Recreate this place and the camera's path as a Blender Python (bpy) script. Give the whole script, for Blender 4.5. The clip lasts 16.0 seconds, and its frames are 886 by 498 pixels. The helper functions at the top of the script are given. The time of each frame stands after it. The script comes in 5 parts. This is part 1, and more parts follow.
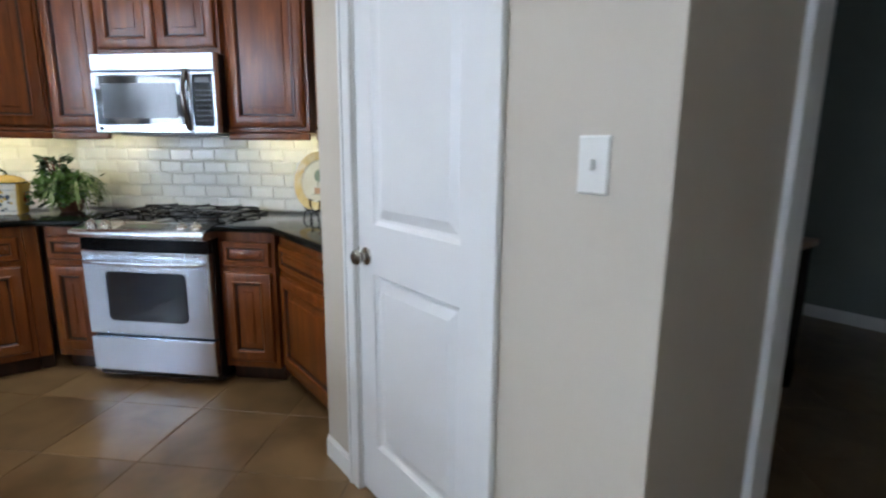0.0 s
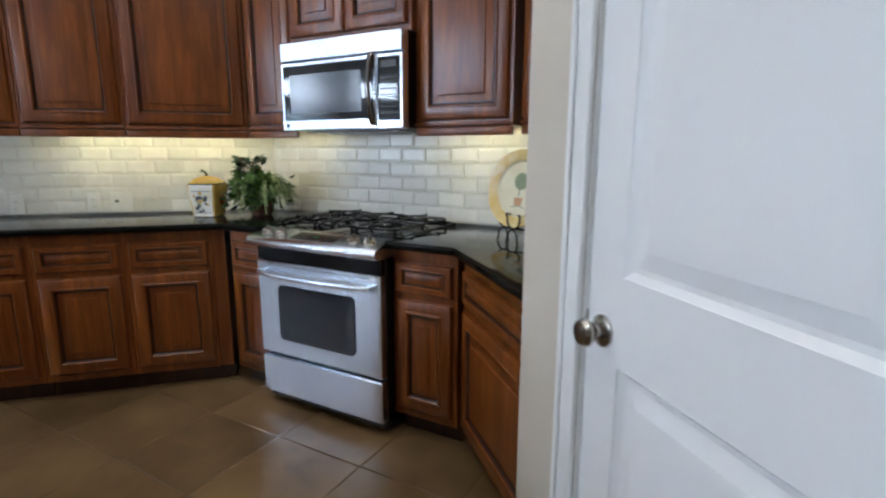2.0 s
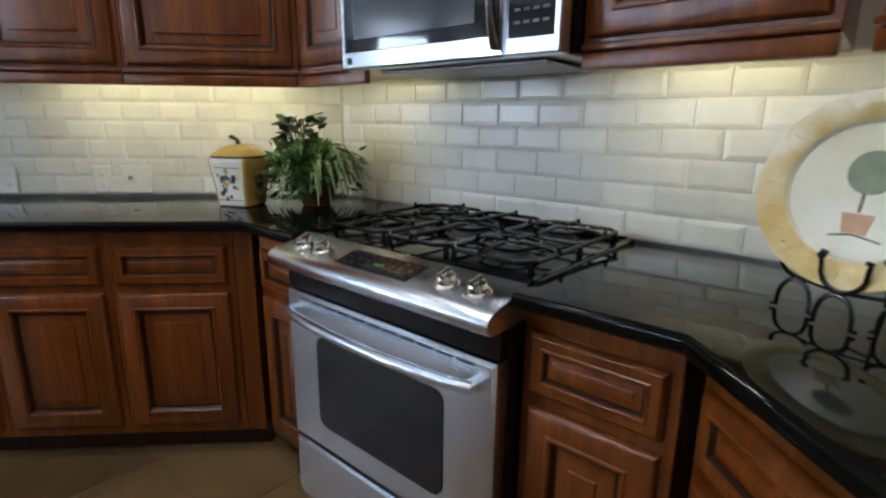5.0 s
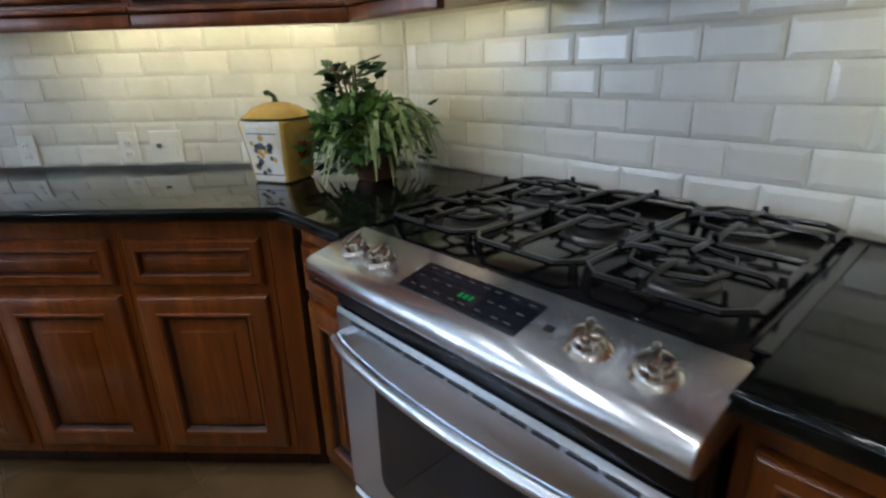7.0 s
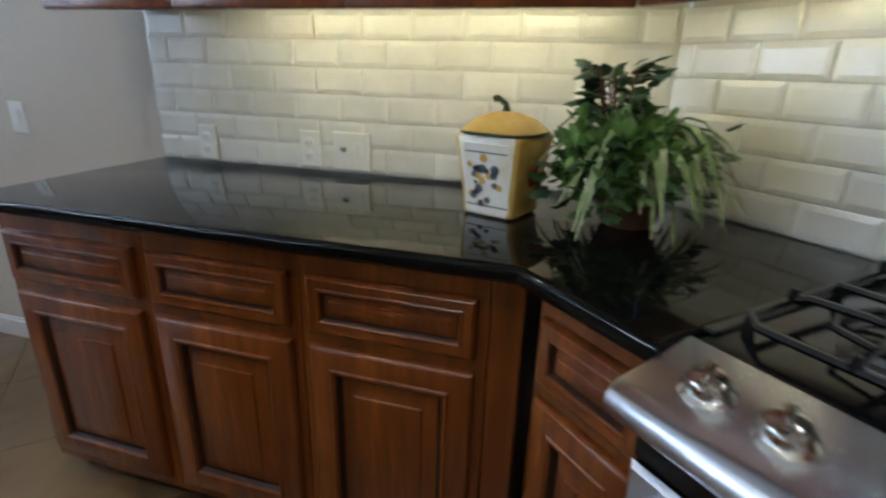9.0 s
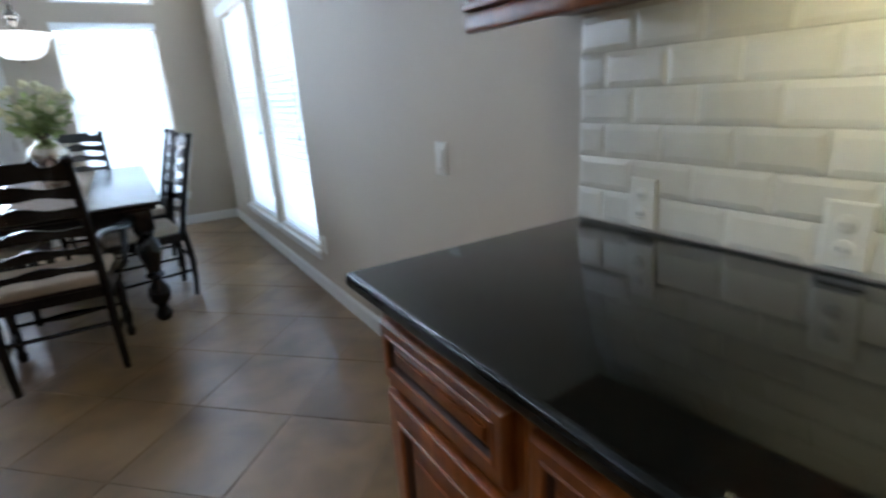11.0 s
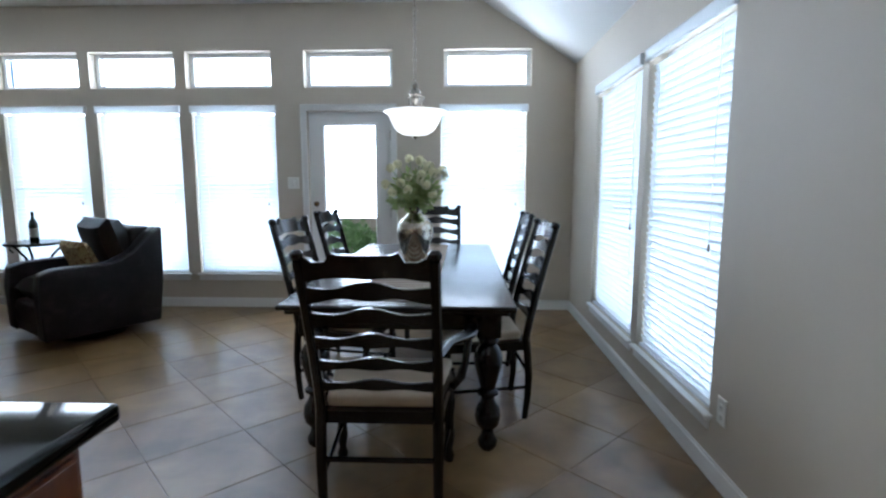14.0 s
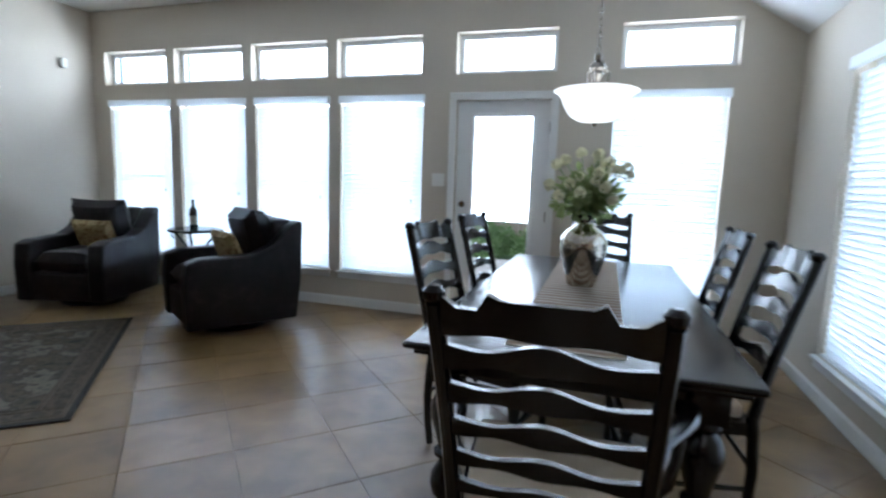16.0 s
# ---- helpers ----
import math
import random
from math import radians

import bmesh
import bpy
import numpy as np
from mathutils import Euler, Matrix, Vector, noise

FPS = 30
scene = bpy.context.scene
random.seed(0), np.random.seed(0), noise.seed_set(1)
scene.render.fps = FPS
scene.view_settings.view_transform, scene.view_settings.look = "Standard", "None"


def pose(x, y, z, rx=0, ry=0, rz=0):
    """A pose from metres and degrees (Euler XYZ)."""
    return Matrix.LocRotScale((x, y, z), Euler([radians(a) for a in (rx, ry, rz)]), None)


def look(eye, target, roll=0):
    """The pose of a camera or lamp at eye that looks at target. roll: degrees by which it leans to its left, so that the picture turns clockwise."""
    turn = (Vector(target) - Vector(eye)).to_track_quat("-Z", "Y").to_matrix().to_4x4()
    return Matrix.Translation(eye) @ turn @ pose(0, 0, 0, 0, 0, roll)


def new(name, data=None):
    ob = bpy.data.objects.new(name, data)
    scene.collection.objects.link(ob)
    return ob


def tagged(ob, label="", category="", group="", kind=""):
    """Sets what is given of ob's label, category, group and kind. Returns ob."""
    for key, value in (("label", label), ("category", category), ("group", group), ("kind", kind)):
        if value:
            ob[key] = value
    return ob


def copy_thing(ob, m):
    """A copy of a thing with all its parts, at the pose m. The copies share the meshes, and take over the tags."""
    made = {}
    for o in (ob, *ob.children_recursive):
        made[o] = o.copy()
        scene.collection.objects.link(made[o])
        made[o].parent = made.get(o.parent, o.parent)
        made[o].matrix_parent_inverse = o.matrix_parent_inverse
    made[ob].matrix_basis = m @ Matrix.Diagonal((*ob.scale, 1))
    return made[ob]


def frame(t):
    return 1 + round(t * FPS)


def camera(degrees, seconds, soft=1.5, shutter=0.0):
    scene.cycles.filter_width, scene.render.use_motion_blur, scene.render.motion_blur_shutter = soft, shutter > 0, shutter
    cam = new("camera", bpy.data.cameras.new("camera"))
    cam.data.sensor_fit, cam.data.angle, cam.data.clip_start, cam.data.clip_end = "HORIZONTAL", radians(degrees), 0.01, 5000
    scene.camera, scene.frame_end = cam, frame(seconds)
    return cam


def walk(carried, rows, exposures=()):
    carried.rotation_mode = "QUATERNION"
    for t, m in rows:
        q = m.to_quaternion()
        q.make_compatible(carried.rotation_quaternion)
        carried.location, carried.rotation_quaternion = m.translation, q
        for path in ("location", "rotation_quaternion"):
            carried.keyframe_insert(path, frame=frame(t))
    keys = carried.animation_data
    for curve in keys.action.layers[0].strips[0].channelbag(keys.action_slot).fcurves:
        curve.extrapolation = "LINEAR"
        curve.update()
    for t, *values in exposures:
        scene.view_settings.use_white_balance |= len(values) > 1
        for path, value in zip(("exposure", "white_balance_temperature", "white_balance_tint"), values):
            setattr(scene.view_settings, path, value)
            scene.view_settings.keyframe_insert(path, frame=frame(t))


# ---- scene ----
cam = camera(81.9, 16.0, soft=2.3, shutter=0.5)
PATH = [
    (0, (-4.268, 0.185, 1.31), (-2.71, -1.01, 0.93), 0.5),
    (0.5, (-4.086, 0.135, 1.287), (-2.436, -0.929, 0.908), 0.4),
    (1, (-3.91, 0.094, 1.294), (-2.183, -0.839, 0.909), 1.0),
    (1.5, (-3.702, -0.040, 1.262), (-1.868, -0.756, 0.901), 0.6),
    (2, (-3.537, -0.110, 1.282), (-1.650, -0.650, 0.911), 0.2),
    (2.5, (-3.312, -0.148, 1.250), (-1.391, -0.582, 0.905), 0.6),
    (3, (-3.087, -0.126, 1.243), (-1.159, -0.539, 0.908), 1.5),
    (3.5, (-2.888, -0.2, 1.235), (-0.942, -0.513, 0.895), 1.2),
    (4, (-2.699, -0.282, 1.238), (-0.745, -0.479, 0.859), 1.0),
    (6.3, (-2.028, -0.198, 1.221), (-0.124, -0.314, 0.622), 1.1),
    (6.5, (-1.987, -0.211, 1.212), (-0.077, -0.254, 0.621), 1.0),
    (7, (-1.873, -0.19, 1.231), (0.009, -0.092, 0.562), -1.5),
    (7.5, (-1.757, -0.074, 1.213), (0.132, 0.023, 0.565), 0.8),
    (8, (-1.681, 0.028, 1.228), (0.199, 0.188, 0.564), 0.6),
    (8.2, (-1.654, 0.061, 1.233), (0.223, 0.282, 0.577), 1.0),
    (10.3, (-1.144, 0.5, 1.223), (0.292, 1.734, 0.578), -1.5),
    (10.5, (-1.096, 0.571, 1.222), (0.224, 1.94, 0.604), -2.1),
    (11, (-0.986, 0.722, 1.246), (-0.005, 2.362, 0.656), -3.7),
    (11.5, (-0.973, 0.834, 1.26), (-0.283, 2.638, 0.74), -4.0),
    (12, (-1.04, 0.931, 1.293), (-0.58, 2.827, 0.854), -3.2),
    (12.5, (-1.142, 1.175, 1.312), (-0.814, 3.111, 0.933), -1.4),
    (13, (-1.195, 1.345, 1.299), (-0.994, 3.312, 0.993), -0.5),
    (13.5, (-1.116, 1.582, 1.304), (-1.08, 3.563, 1.031), -0.3),
    (14, (-1.107, 1.759, 1.302), (-1.181, 3.741, 1.045), 0.0),
    (14.5, (-1.209, 1.971, 1.301), (-1.314, 3.952, 1.043), 0.8),
    (15, (-1.307, 2.111, 1.291), (-1.468, 4.088, 1.036), 1.8),
    (15.5, (-1.326, 2.235, 1.286), (-1.665, 4.189, 1.028), 2.1),
    (16, (-1.323, 2.42, 1.294), (-1.921, 4.31, 1.029), 1.9),
]
walk(cam, [(t, look(eye, target, roll)) for t, eye, target, roll in PATH],
     exposures=[(0.0, 0.55, 5400, 9), (1.5, 0.42, 5400, 9), (4.2, 0.22, 5400, 9), (8.2, 0.15, 5300, 9), (10.5, 0.19, 5400, 8), (11.5, -0.04, 5400, 8), (12.5, -0.05, 5400, 8), (13.2, -0.14, 5400, 8), (14.5, -0.08, 5400, 8), (16.0, -0.08, 5400, 8)])

# ---- light and exposure ----
world = bpy.data.worlds.new("sky")
scene.world = world
world.use_nodes = True
_wn = world.node_tree.nodes
_sky = _wn.new("ShaderNodeTexSky")
_sky.sky_type = "NISHITA"
_sky.sun_disc = False
_sky.sun_elevation, _sky.sun_rotation = radians(58), radians(200)
_wn["Background"].inputs["Strength"].default_value = 0.15
world.node_tree.links.new(_sky.outputs[0], _wn["Background"].inputs[0])

sun = new("sun", bpy.data.lights.new("sun", "SUN"))
sun.data.energy, sun.data.angle, sun.data.color = 4.0, radians(0.5), (1.0, 0.95, 0.88)
# high sun from the south-west, over the roof: the glazed walls stay in open shade
sun.matrix_world = look((-8, -14, 26), (0, 0, 0))


def area(name, m, w, h, energy, color=(1, 1, 1)):
    d = bpy.data.lights.new(name, "AREA")
    d.shape, d.size, d.size_y, d.energy, d.color = "RECTANGLE", w, h, energy, color
    ob = new(name, d)
    ob.matrix_world = m
    return ob


SKY_POWER = 52.0      # watts per square metre of glazing
UNDER_POWER = 1.6     # watts per metre of lamp under the wall cabinets
CAN_POWER = 22.0      # each recessed ceiling lamp


# ---- materials ----
def material(name, rough=0.5, metal=0.0, spec=None):
    m = bpy.data.materials.new(name)
    m.use_nodes = True
    b = m.node_tree.nodes["Principled BSDF"]
    b.inputs["Roughness"].default_value = rough
    b.inputs["Metallic"].default_value = metal
    if spec is not None:
        b.inputs["Specular IOR Level"].default_value = spec
    return m, m.node_tree, b


def node(nt, kind, **values):
    n = nt.nodes.new(kind)
    for k, v in values.items():
        n.inputs[k.replace("_", " ")].default_value = v
    return n


def ramp(nt, source, stops):
    r = nt.nodes.new("ShaderNodeValToRGB")
    els = r.color_ramp.elements
    els[1].position, els[1].color = stops[-1][0], (*stops[-1][1], 1)
    els[0].position, els[0].color = stops[0][0], (*stops[0][1], 1)
    for p, c in stops[1:-1]:
        els.new(p).color = (*c, 1)
    nt.links.new(source, r.inputs[0])
    return r


def coords(nt, scale=(1, 1, 1), turn=0.0, own=True):
    c = nt.nodes.new("ShaderNodeTexCoord")
    g = nt.nodes.new("ShaderNodeNewGeometry")
    mp = nt.nodes.new("ShaderNodeMapping")
    mp.inputs["Scale"].default_value = scale
    mp.inputs["Rotation"].default_value = (0, 0, radians(turn))
    nt.links.new(c.outputs["Object"] if own else g.outputs["Position"], mp.inputs[0])
    return mp.outputs[0]


def bump(nt, b, height, strength, distance):
    n = node(nt, "ShaderNodeBump", Strength=strength, Distance=distance)
    nt.links.new(height, n.inputs["Height"])
    nt.links.new(n.outputs[0], b.inputs["Normal"])


def mottled(name, stops, scale=6.0, rough=0.5, metal=0.0, fine=60.0, relief=0.1, depth=0.002, own=True, spec=None, rough_range=None):
    """A surface whose colour drifts at a large scale and which has a fine relief."""
    m, nt, b = material(name, rough, metal, spec)
    co = coords(nt, own=own)
    big = node(nt, "ShaderNodeTexNoise", Scale=scale, Detail=6.0, Roughness=0.6)
    small = node(nt, "ShaderNodeTexNoise", Scale=fine, Detail=3.0)
    nt.links.new(co, big.inputs["Vector"])
    nt.links.new(co, small.inputs["Vector"])
    r = ramp(nt, big.outputs["Fac"], stops)
    nt.links.new(r.outputs[0], b.inputs["Base Color"])
    if rough_range:
        mr = node(nt, "ShaderNodeMapRange", To_Min=rough_range[0], To_Max=rough_range[1])
        nt.links.new(big.outputs["Fac"], mr.inputs[0])
        nt.links.new(mr.outputs[0], b.inputs["Roughness"])
    bump(nt, b, small.outputs["Fac"], relief, depth)
    return m


def two(c, d=0.1):
    return [(0.3, tuple(x * (1 - d) for x in c)), (0.7, tuple(min(1, x * (1 + d)) for x in c))]


def wood(name, dark, mid, light, rough=0.35, scale=1.0, relief=0.08, coat=0.0):
    """Grain that runs along the part's own z axis."""
    m, nt, b = material(name, rough)
    co = coords(nt, (11 * scale, 11 * scale, 0.9 * scale))
    warp = node(nt, "ShaderNodeTexNoise", Scale=2.2, Detail=5.0, Roughness=0.65, Distortion=0.6)
    nt.links.new(co, warp.inputs["Vector"])
    fine = node(nt, "ShaderNodeTexNoise", Scale=9.0, Detail=4.0)
    nt.links.new(co, fine.inputs["Vector"])
    mix = nt.nodes.new("ShaderNodeMath")
    mix.operation = "MULTIPLY_ADD"
    mix.inputs[1].default_value = 0.35
    nt.links.new(fine.outputs["Fac"], mix.inputs[0])
    nt.links.new(warp.outputs["Fac"], mix.inputs[2])
    r = ramp(nt, mix.outputs[0], [(0.42, dark), (0.66, mid), (0.88, light)])
    nt.links.new(r.outputs[0], b.inputs["Base Color"])
    b.inputs["Coat Weight"].default_value = coat
    b.inputs["Coat Roughness"].default_value = 0.25
    bump(nt, b, mix.outputs[0], relief, 0.002)
    return m


WALL = mottled("wall_paint", two((0.56, 0.495, 0.40), 0.03), 0.7, 0.62, fine=240, relief=0.12, depth=0.0015, own=False)
CEIL = mottled("ceiling_paint", two((0.78, 0.77, 0.74), 0.02), 0.7, 0.8, fine=120, relief=0.3, depth=0.003, own=False)
GREEN = mottled("green_paint", two((0.19, 0.21, 0.18), 0.05), 0.7, 0.65, fine=240, relief=0.12, own=False)
TRIM = mottled("white_trim_paint", two((0.80, 0.79, 0.76), 0.02), 2.0, 0.32, fine=90, relief=0.04, own=False)
DOORPAINT = mottled("white_door_paint", two((0.80, 0.79, 0.77), 0.02), 3.0, 0.3, fine=55, relief=0.06, own=False)
GRANITE = mottled("black_granite", [(0.35, (0.003, 0.0035, 0.003)), (0.64, (0.006, 0.007, 0.0055)), (0.78, (0.016, 0.018, 0.014))], 70, 0.06, fine=300, relief=0.01, own=False, spec=0.25)
CAB = wood("stained_cabinet_wood", (0.085, 0.0195, 0.0020), (0.152, 0.0385, 0.0038), (0.250, 0.0740, 0.0090), 0.30, 0.65, 0.02, 0.25)
# one dark colour for the glazed door grooves and for the toe boards
GLAZE_AND_TOE = wood("dark_glaze_and_toe_board", (0.012, 0.004, 0.002), (0.026, 0.008, 0.003), (0.05, 0.016, 0.006), 0.4, 1.0, 0.05)
STEEL = mottled("brushed_steel", two((0.78, 0.82, 0.88), 0.03), 3, 0.24, 1.0, fine=40, relief=0.01)
_b = STEEL.node_tree.nodes["Principled BSDF"]
_b.inputs["Anisotropic"].default_value = 0.8
_b.inputs["Anisotropic Rotation"].default_value = 0.25
_tn = STEEL.node_tree.nodes.new("ShaderNodeTangent")
_tn.direction_type, _tn.axis = "RADIAL", "Z"
STEEL.node_tree.links.new(_tn.outputs[0], _b.inputs["Tangent"])
CHROME = mottled("polished_nickel", two((0.66, 0.62, 0.55), 0.03), 8, 0.14, 1.0, fine=90, relief=0.01)
BRASS = mottled("dark_bronze_metal", two((0.16, 0.10, 0.05), 0.15), 9, 0.3, 1.0, fine=80, relief=0.03)
ENAMEL = mottled("black_enamel", two((0.006, 0.006, 0.007), 0.1), 9, 0.14, fine=70, relief=0.01)
IRON = mottled("cast_iron", two((0.006, 0.006, 0.007), 0.2), 20, 0.22, fine=400, relief=0.08, depth=0.0006, spec=0.55)
BLACKGLASS = mottled("dark_oven_glass", two((0.012, 0.014, 0.02), 0.1), 4, 0.05, fine=60, relief=0.0, spec=0.8)
PLASTIC = mottled("white_plastic", two((0.78, 0.76, 0.70), 0.02), 8, 0.35, fine=90, relief=0.02)
DARKPLASTIC = mottled("black_plastic", two((0.02, 0.02, 0.02), 0.1), 8, 0.4, fine=90, relief=0.05)
BLACKWOOD = wood("ebony_stained_wood", (0.003, 0.0026, 0.0028), (0.005, 0.0045, 0.005), (0.011, 0.009, 0.009), 0.22, 1.0, 0.04, 0.2)
FRAME = mottled("white_vinyl", two((0.80, 0.81, 0.82), 0.02), 4, 0.35, fine=80, relief=0.02)
GROUT = mottled("tile_grout", two((0.68, 0.65, 0.57), 0.05), 9, 0.9, fine=300, relief=0.3, own=False)
FLOORGROUT = mottled("floor_grout", two((0.120, 0.078, 0.040), 0.2), 9, 0.6, fine=300, relief=0.3, own=False)


def glass_material(name):
    m, nt, b = material(name, 0.0)
    b.inputs["Transmission Weight"].default_value = 1.0
    b.inputs["IOR"].default_value = 1.1
    return m


GLASS = glass_material("window_glass")


# ---- mesh helpers ----
def mesh_of(name, bm, smooth=35):
    me = bpy.data.meshes.new(name)
    bm.normal_update()
    bm.to_mesh(me)
    bm.free()
    if smooth:
        me.shade_smooth()
        me.set_sharp_from_angle(angle=radians(smooth))
    return me


def part(name, bm, mat, parent, label="", smooth=35, m=None):
    """One mesh object under a thing or a part."""
    me = bm if isinstance(bm, bpy.types.Mesh) else mesh_of(name, bm, smooth)
    if not me.materials:
        for one in (mat if isinstance(mat, (list, tuple)) else [mat]):
            me.materials.append(one)
    ob = new(name, me)
    ob.parent = parent
    if m is not None:
        ob.matrix_basis = m
    if label:
        tagged(ob, label)
    return ob


def thing(name, m, label, category, group="", kind=""):
    return_ob = new(name)
    return_ob.empty_display_size = 0.1
    return_ob.matrix_basis = m
    return tagged(return_ob, label, category, group, kind)


def solid(name, bm, mat, label, category, group="", kind="", m=None, smooth=35):
    ob = part(name, bm, mat, None, "", smooth, m)
    return tagged(ob, label, category, group, kind)


def box(bm, x0, y0, z0, x1, y1, z1, r=0.0, seg=2, mi=0):
    m = Matrix.LocRotScale(((x0 + x1) / 2, (y0 + y1) / 2, (z0 + z1) / 2), None, (abs(x1 - x0), abs(y1 - y0), abs(z1 - z0)))
    made = bmesh.ops.create_cube(bm, size=1, matrix=m)["verts"]
    faces = list({f for v in made for f in v.link_faces})
    if r > 0:
        edges = list({e for v in made for e in v.link_edges})
        res = bmesh.ops.bevel(bm, geom=edges, offset=r, segments=seg, profile=0.5, affect="EDGES")
        faces = list(set(res["faces"]) | {f for f in faces if f.is_valid})
    for f in faces:
        f.material_index = mi
    return bm


def B():
    return bmesh.new()


def abox(*a, **k):
    return box(bmesh.new(), *a, **k)


def lathe(bm, profile, seg=24, at=(0, 0, 0), m=None, mi=0, caps=True):
    """A turned body: profile of (radius, height) from the foot upwards."""
    rings = []
    for r, z in profile:
        ring = []
        for i in range(seg):
            a = 2 * math.pi * i / seg
            v = Vector((at[0] + r * math.cos(a), at[1] + r * math.sin(a), at[2] + z))
            ring.append(bm.verts.new(m @ v if m else v))
        rings.append(ring)
    for a, b in zip(rings, rings[1:]):
        for i in range(seg):
            j = (i + 1) % seg
            bm.faces.new((a[i], a[j], b[j], b[i])).material_index = mi
    if caps:
        bm.faces.new(list(reversed(rings[0]))).material_index = mi
        bm.faces.new(rings[-1]).material_index = mi
    return bm


def leafy(mat, color, fac):
    """Lets light through a leaf, blind or petal."""
    nt = mat.node_tree
    tr = nt.nodes.new("ShaderNodeBsdfTranslucent")
    tr.inputs["Color"].default_value = (*color, 1)
    mx = nt.nodes.new("ShaderNodeMixShader")
    mx.inputs[0].default_value = fac
    nt.links.new(nt.nodes["Principled BSDF"].outputs[0], mx.inputs[1])
    nt.links.new(tr.outputs[0], mx.inputs[2])
    nt.links.new(mx.outputs[0], nt.nodes["Material Output"].inputs["Surface"])
    return mat


def tube(bm, pts, r, seg=8, mi=0, flat=1.0, closed=False):
    """A rod along pts; r is one radius or one a point; flat squeezes it."""
    pts = [Vector(p) for p in pts]
    n = len(pts)
    rad = r if isinstance(r, (list, tuple)) else [r] * n
    rings, up = [], None
    for i, p in enumerate(pts):
        a, b = (pts[i - 1], pts[(i + 1) % n]) if closed else (pts[max(i - 1, 0)], pts[min(i + 1, n - 1)])
        d = (b - a).normalized()
        if up is None:
            up = Vector((0, 0, 1)) if abs(d.z) < 0.9 else Vector((1, 0, 0))
        side = d.cross(up).normalized()
        up = side.cross(d).normalized()
        rings.append([bm.verts.new(p + rad[i] * (side * math.cos(2 * math.pi * k / seg) + flat * up * math.sin(2 * math.pi * k / seg))) for k in range(seg)])
    pairs = list(zip(rings, rings[1:])) + ([(rings[-1], rings[0])] if closed else [])
    for a, b in pairs:
        for k in range(seg):
            j = (k + 1) % seg
            bm.faces.new((a[k], b[k], b[j], a[j])).material_index = mi
    if not closed:
        bm.faces.new(rings[0]).material_index = mi
        bm.faces.new(list(reversed(rings[-1]))).material_index = mi
    return bm


def prism(bm, poly, z0, z1, mi=0):
    """A flat body over the outline poly of (x, y), anticlockwise."""
    lo = [bm.verts.new((x, y, z0)) for x, y in poly]
    hi = [bm.verts.new((x, y, z1)) for x, y in poly]
    bm.faces.new(list(reversed(lo))).material_index = mi
    bm.faces.new(hi).material_index = mi
    n = len(poly)
    for i in range(n):
        j = (i + 1) % n
        bm.faces.new((lo[i], lo[j], hi[j], hi[i])).material_index = mi
    return bm


def board(bm, x0, z0, x1, z1, y, loops, back, mats=None):
    """A panelled board facing +y: rectangles inset step by step, each of (inset, height above y), closed at the back."""
    rings = []
    for inset, h in [(0, back), *loops]:
        rings.append([bm.verts.new(p) for p in ((x0 + inset, y + h, z0 + inset), (x1 - inset, y + h, z0 + inset), (x1 - inset, y + h, z1 - inset), (x0 + inset, y + h, z1 - inset))])
    for n, (a, b) in enumerate(zip(rings, rings[1:])):
        for i in range(4):
            j = (i + 1) % 4
            f = bm.faces.new((a[j], a[i], b[i], b[j]))
            if mats:
                f.material_index = mats[n]
    bm.faces.new(list(reversed(rings[-1])))
    bm.faces.new(rings[0])
    return bm


def slab_with_openings(name, bm, length, z0, z1, thick, holes):
    """A wall along local x from 0 to length, its room face at y = 0 and its back at y = -thick; holes of (x0, z0, x1, z1) go through."""
    xs = sorted({0, length, *[h[0] for h in holes], *[h[2] for h in holes]})
    zs = sorted({z0, z1, *[h[1] for h in holes], *[h[3] for h in holes]})
    full = {}
    for i in range(len(xs) - 1):
        for k in range(len(zs) - 1):
            cx, cz = (xs[i] + xs[i + 1]) / 2, (zs[k] + zs[k + 1]) / 2
            full[i, k] = not any(h[0] < cx < h[2] and h[1] < cz < h[3] for h in holes)
    verts = {}

    def v(i, k, y):
        if (i, k, y) not in verts:
            verts[i, k, y] = bm.verts.new((xs[i], y, zs[k]))
        return verts[i, k, y]
    t = -thick
    for (i, k), is_full in full.items():
        if not is_full:
            continue
        bm.faces.new((v(i, k, 0), v(i, k + 1, 0), v(i + 1, k + 1, 0), v(i + 1, k, 0)))
        bm.faces.new((v(i, k, t), v(i + 1, k, t), v(i + 1, k + 1, t), v(i, k + 1, t)))
        for di, dk, e in ((-1, 0, ((i, k), (i, k + 1))), (1, 0, ((i + 1, k + 1), (i + 1, k))), (0, -1, ((i + 1, k), (i, k))), (0, 1, ((i, k + 1), (i + 1, k + 1)))):
            if not full.get((i + di, k + dk), False):
                a, b = e
                bm.faces.new((v(*a, 0), v(*a, t), v(*b, t), v(*b, 0)))
    return bm


# ---- plan ----
FAR = 6.97            # room face of the glazed far wall
WEST = -7.05          # living room's end wall
S = math.sqrt(0.5)
RW = pose(-0.008, 0.008, 0, 0, 0, 45)      # range wall: local x = -u, y = out of the wall
LW = pose(0, 0, 0, 0, 0, 90)      # long side wall: local x = world y, y = out of the wall
FW = pose(0, FAR, 0, 0, 0, 180)   # far wall: local x = -world x, y = into the room
W3 = -1.35                        # room face of the third kitchen wall, which runs along x
U_END = 1.918                     # where the range wall meets it
TW = pose(0, W3, 0)               # third wall: local x = world x, y = out of the wall
CEIL_Z = 3.05

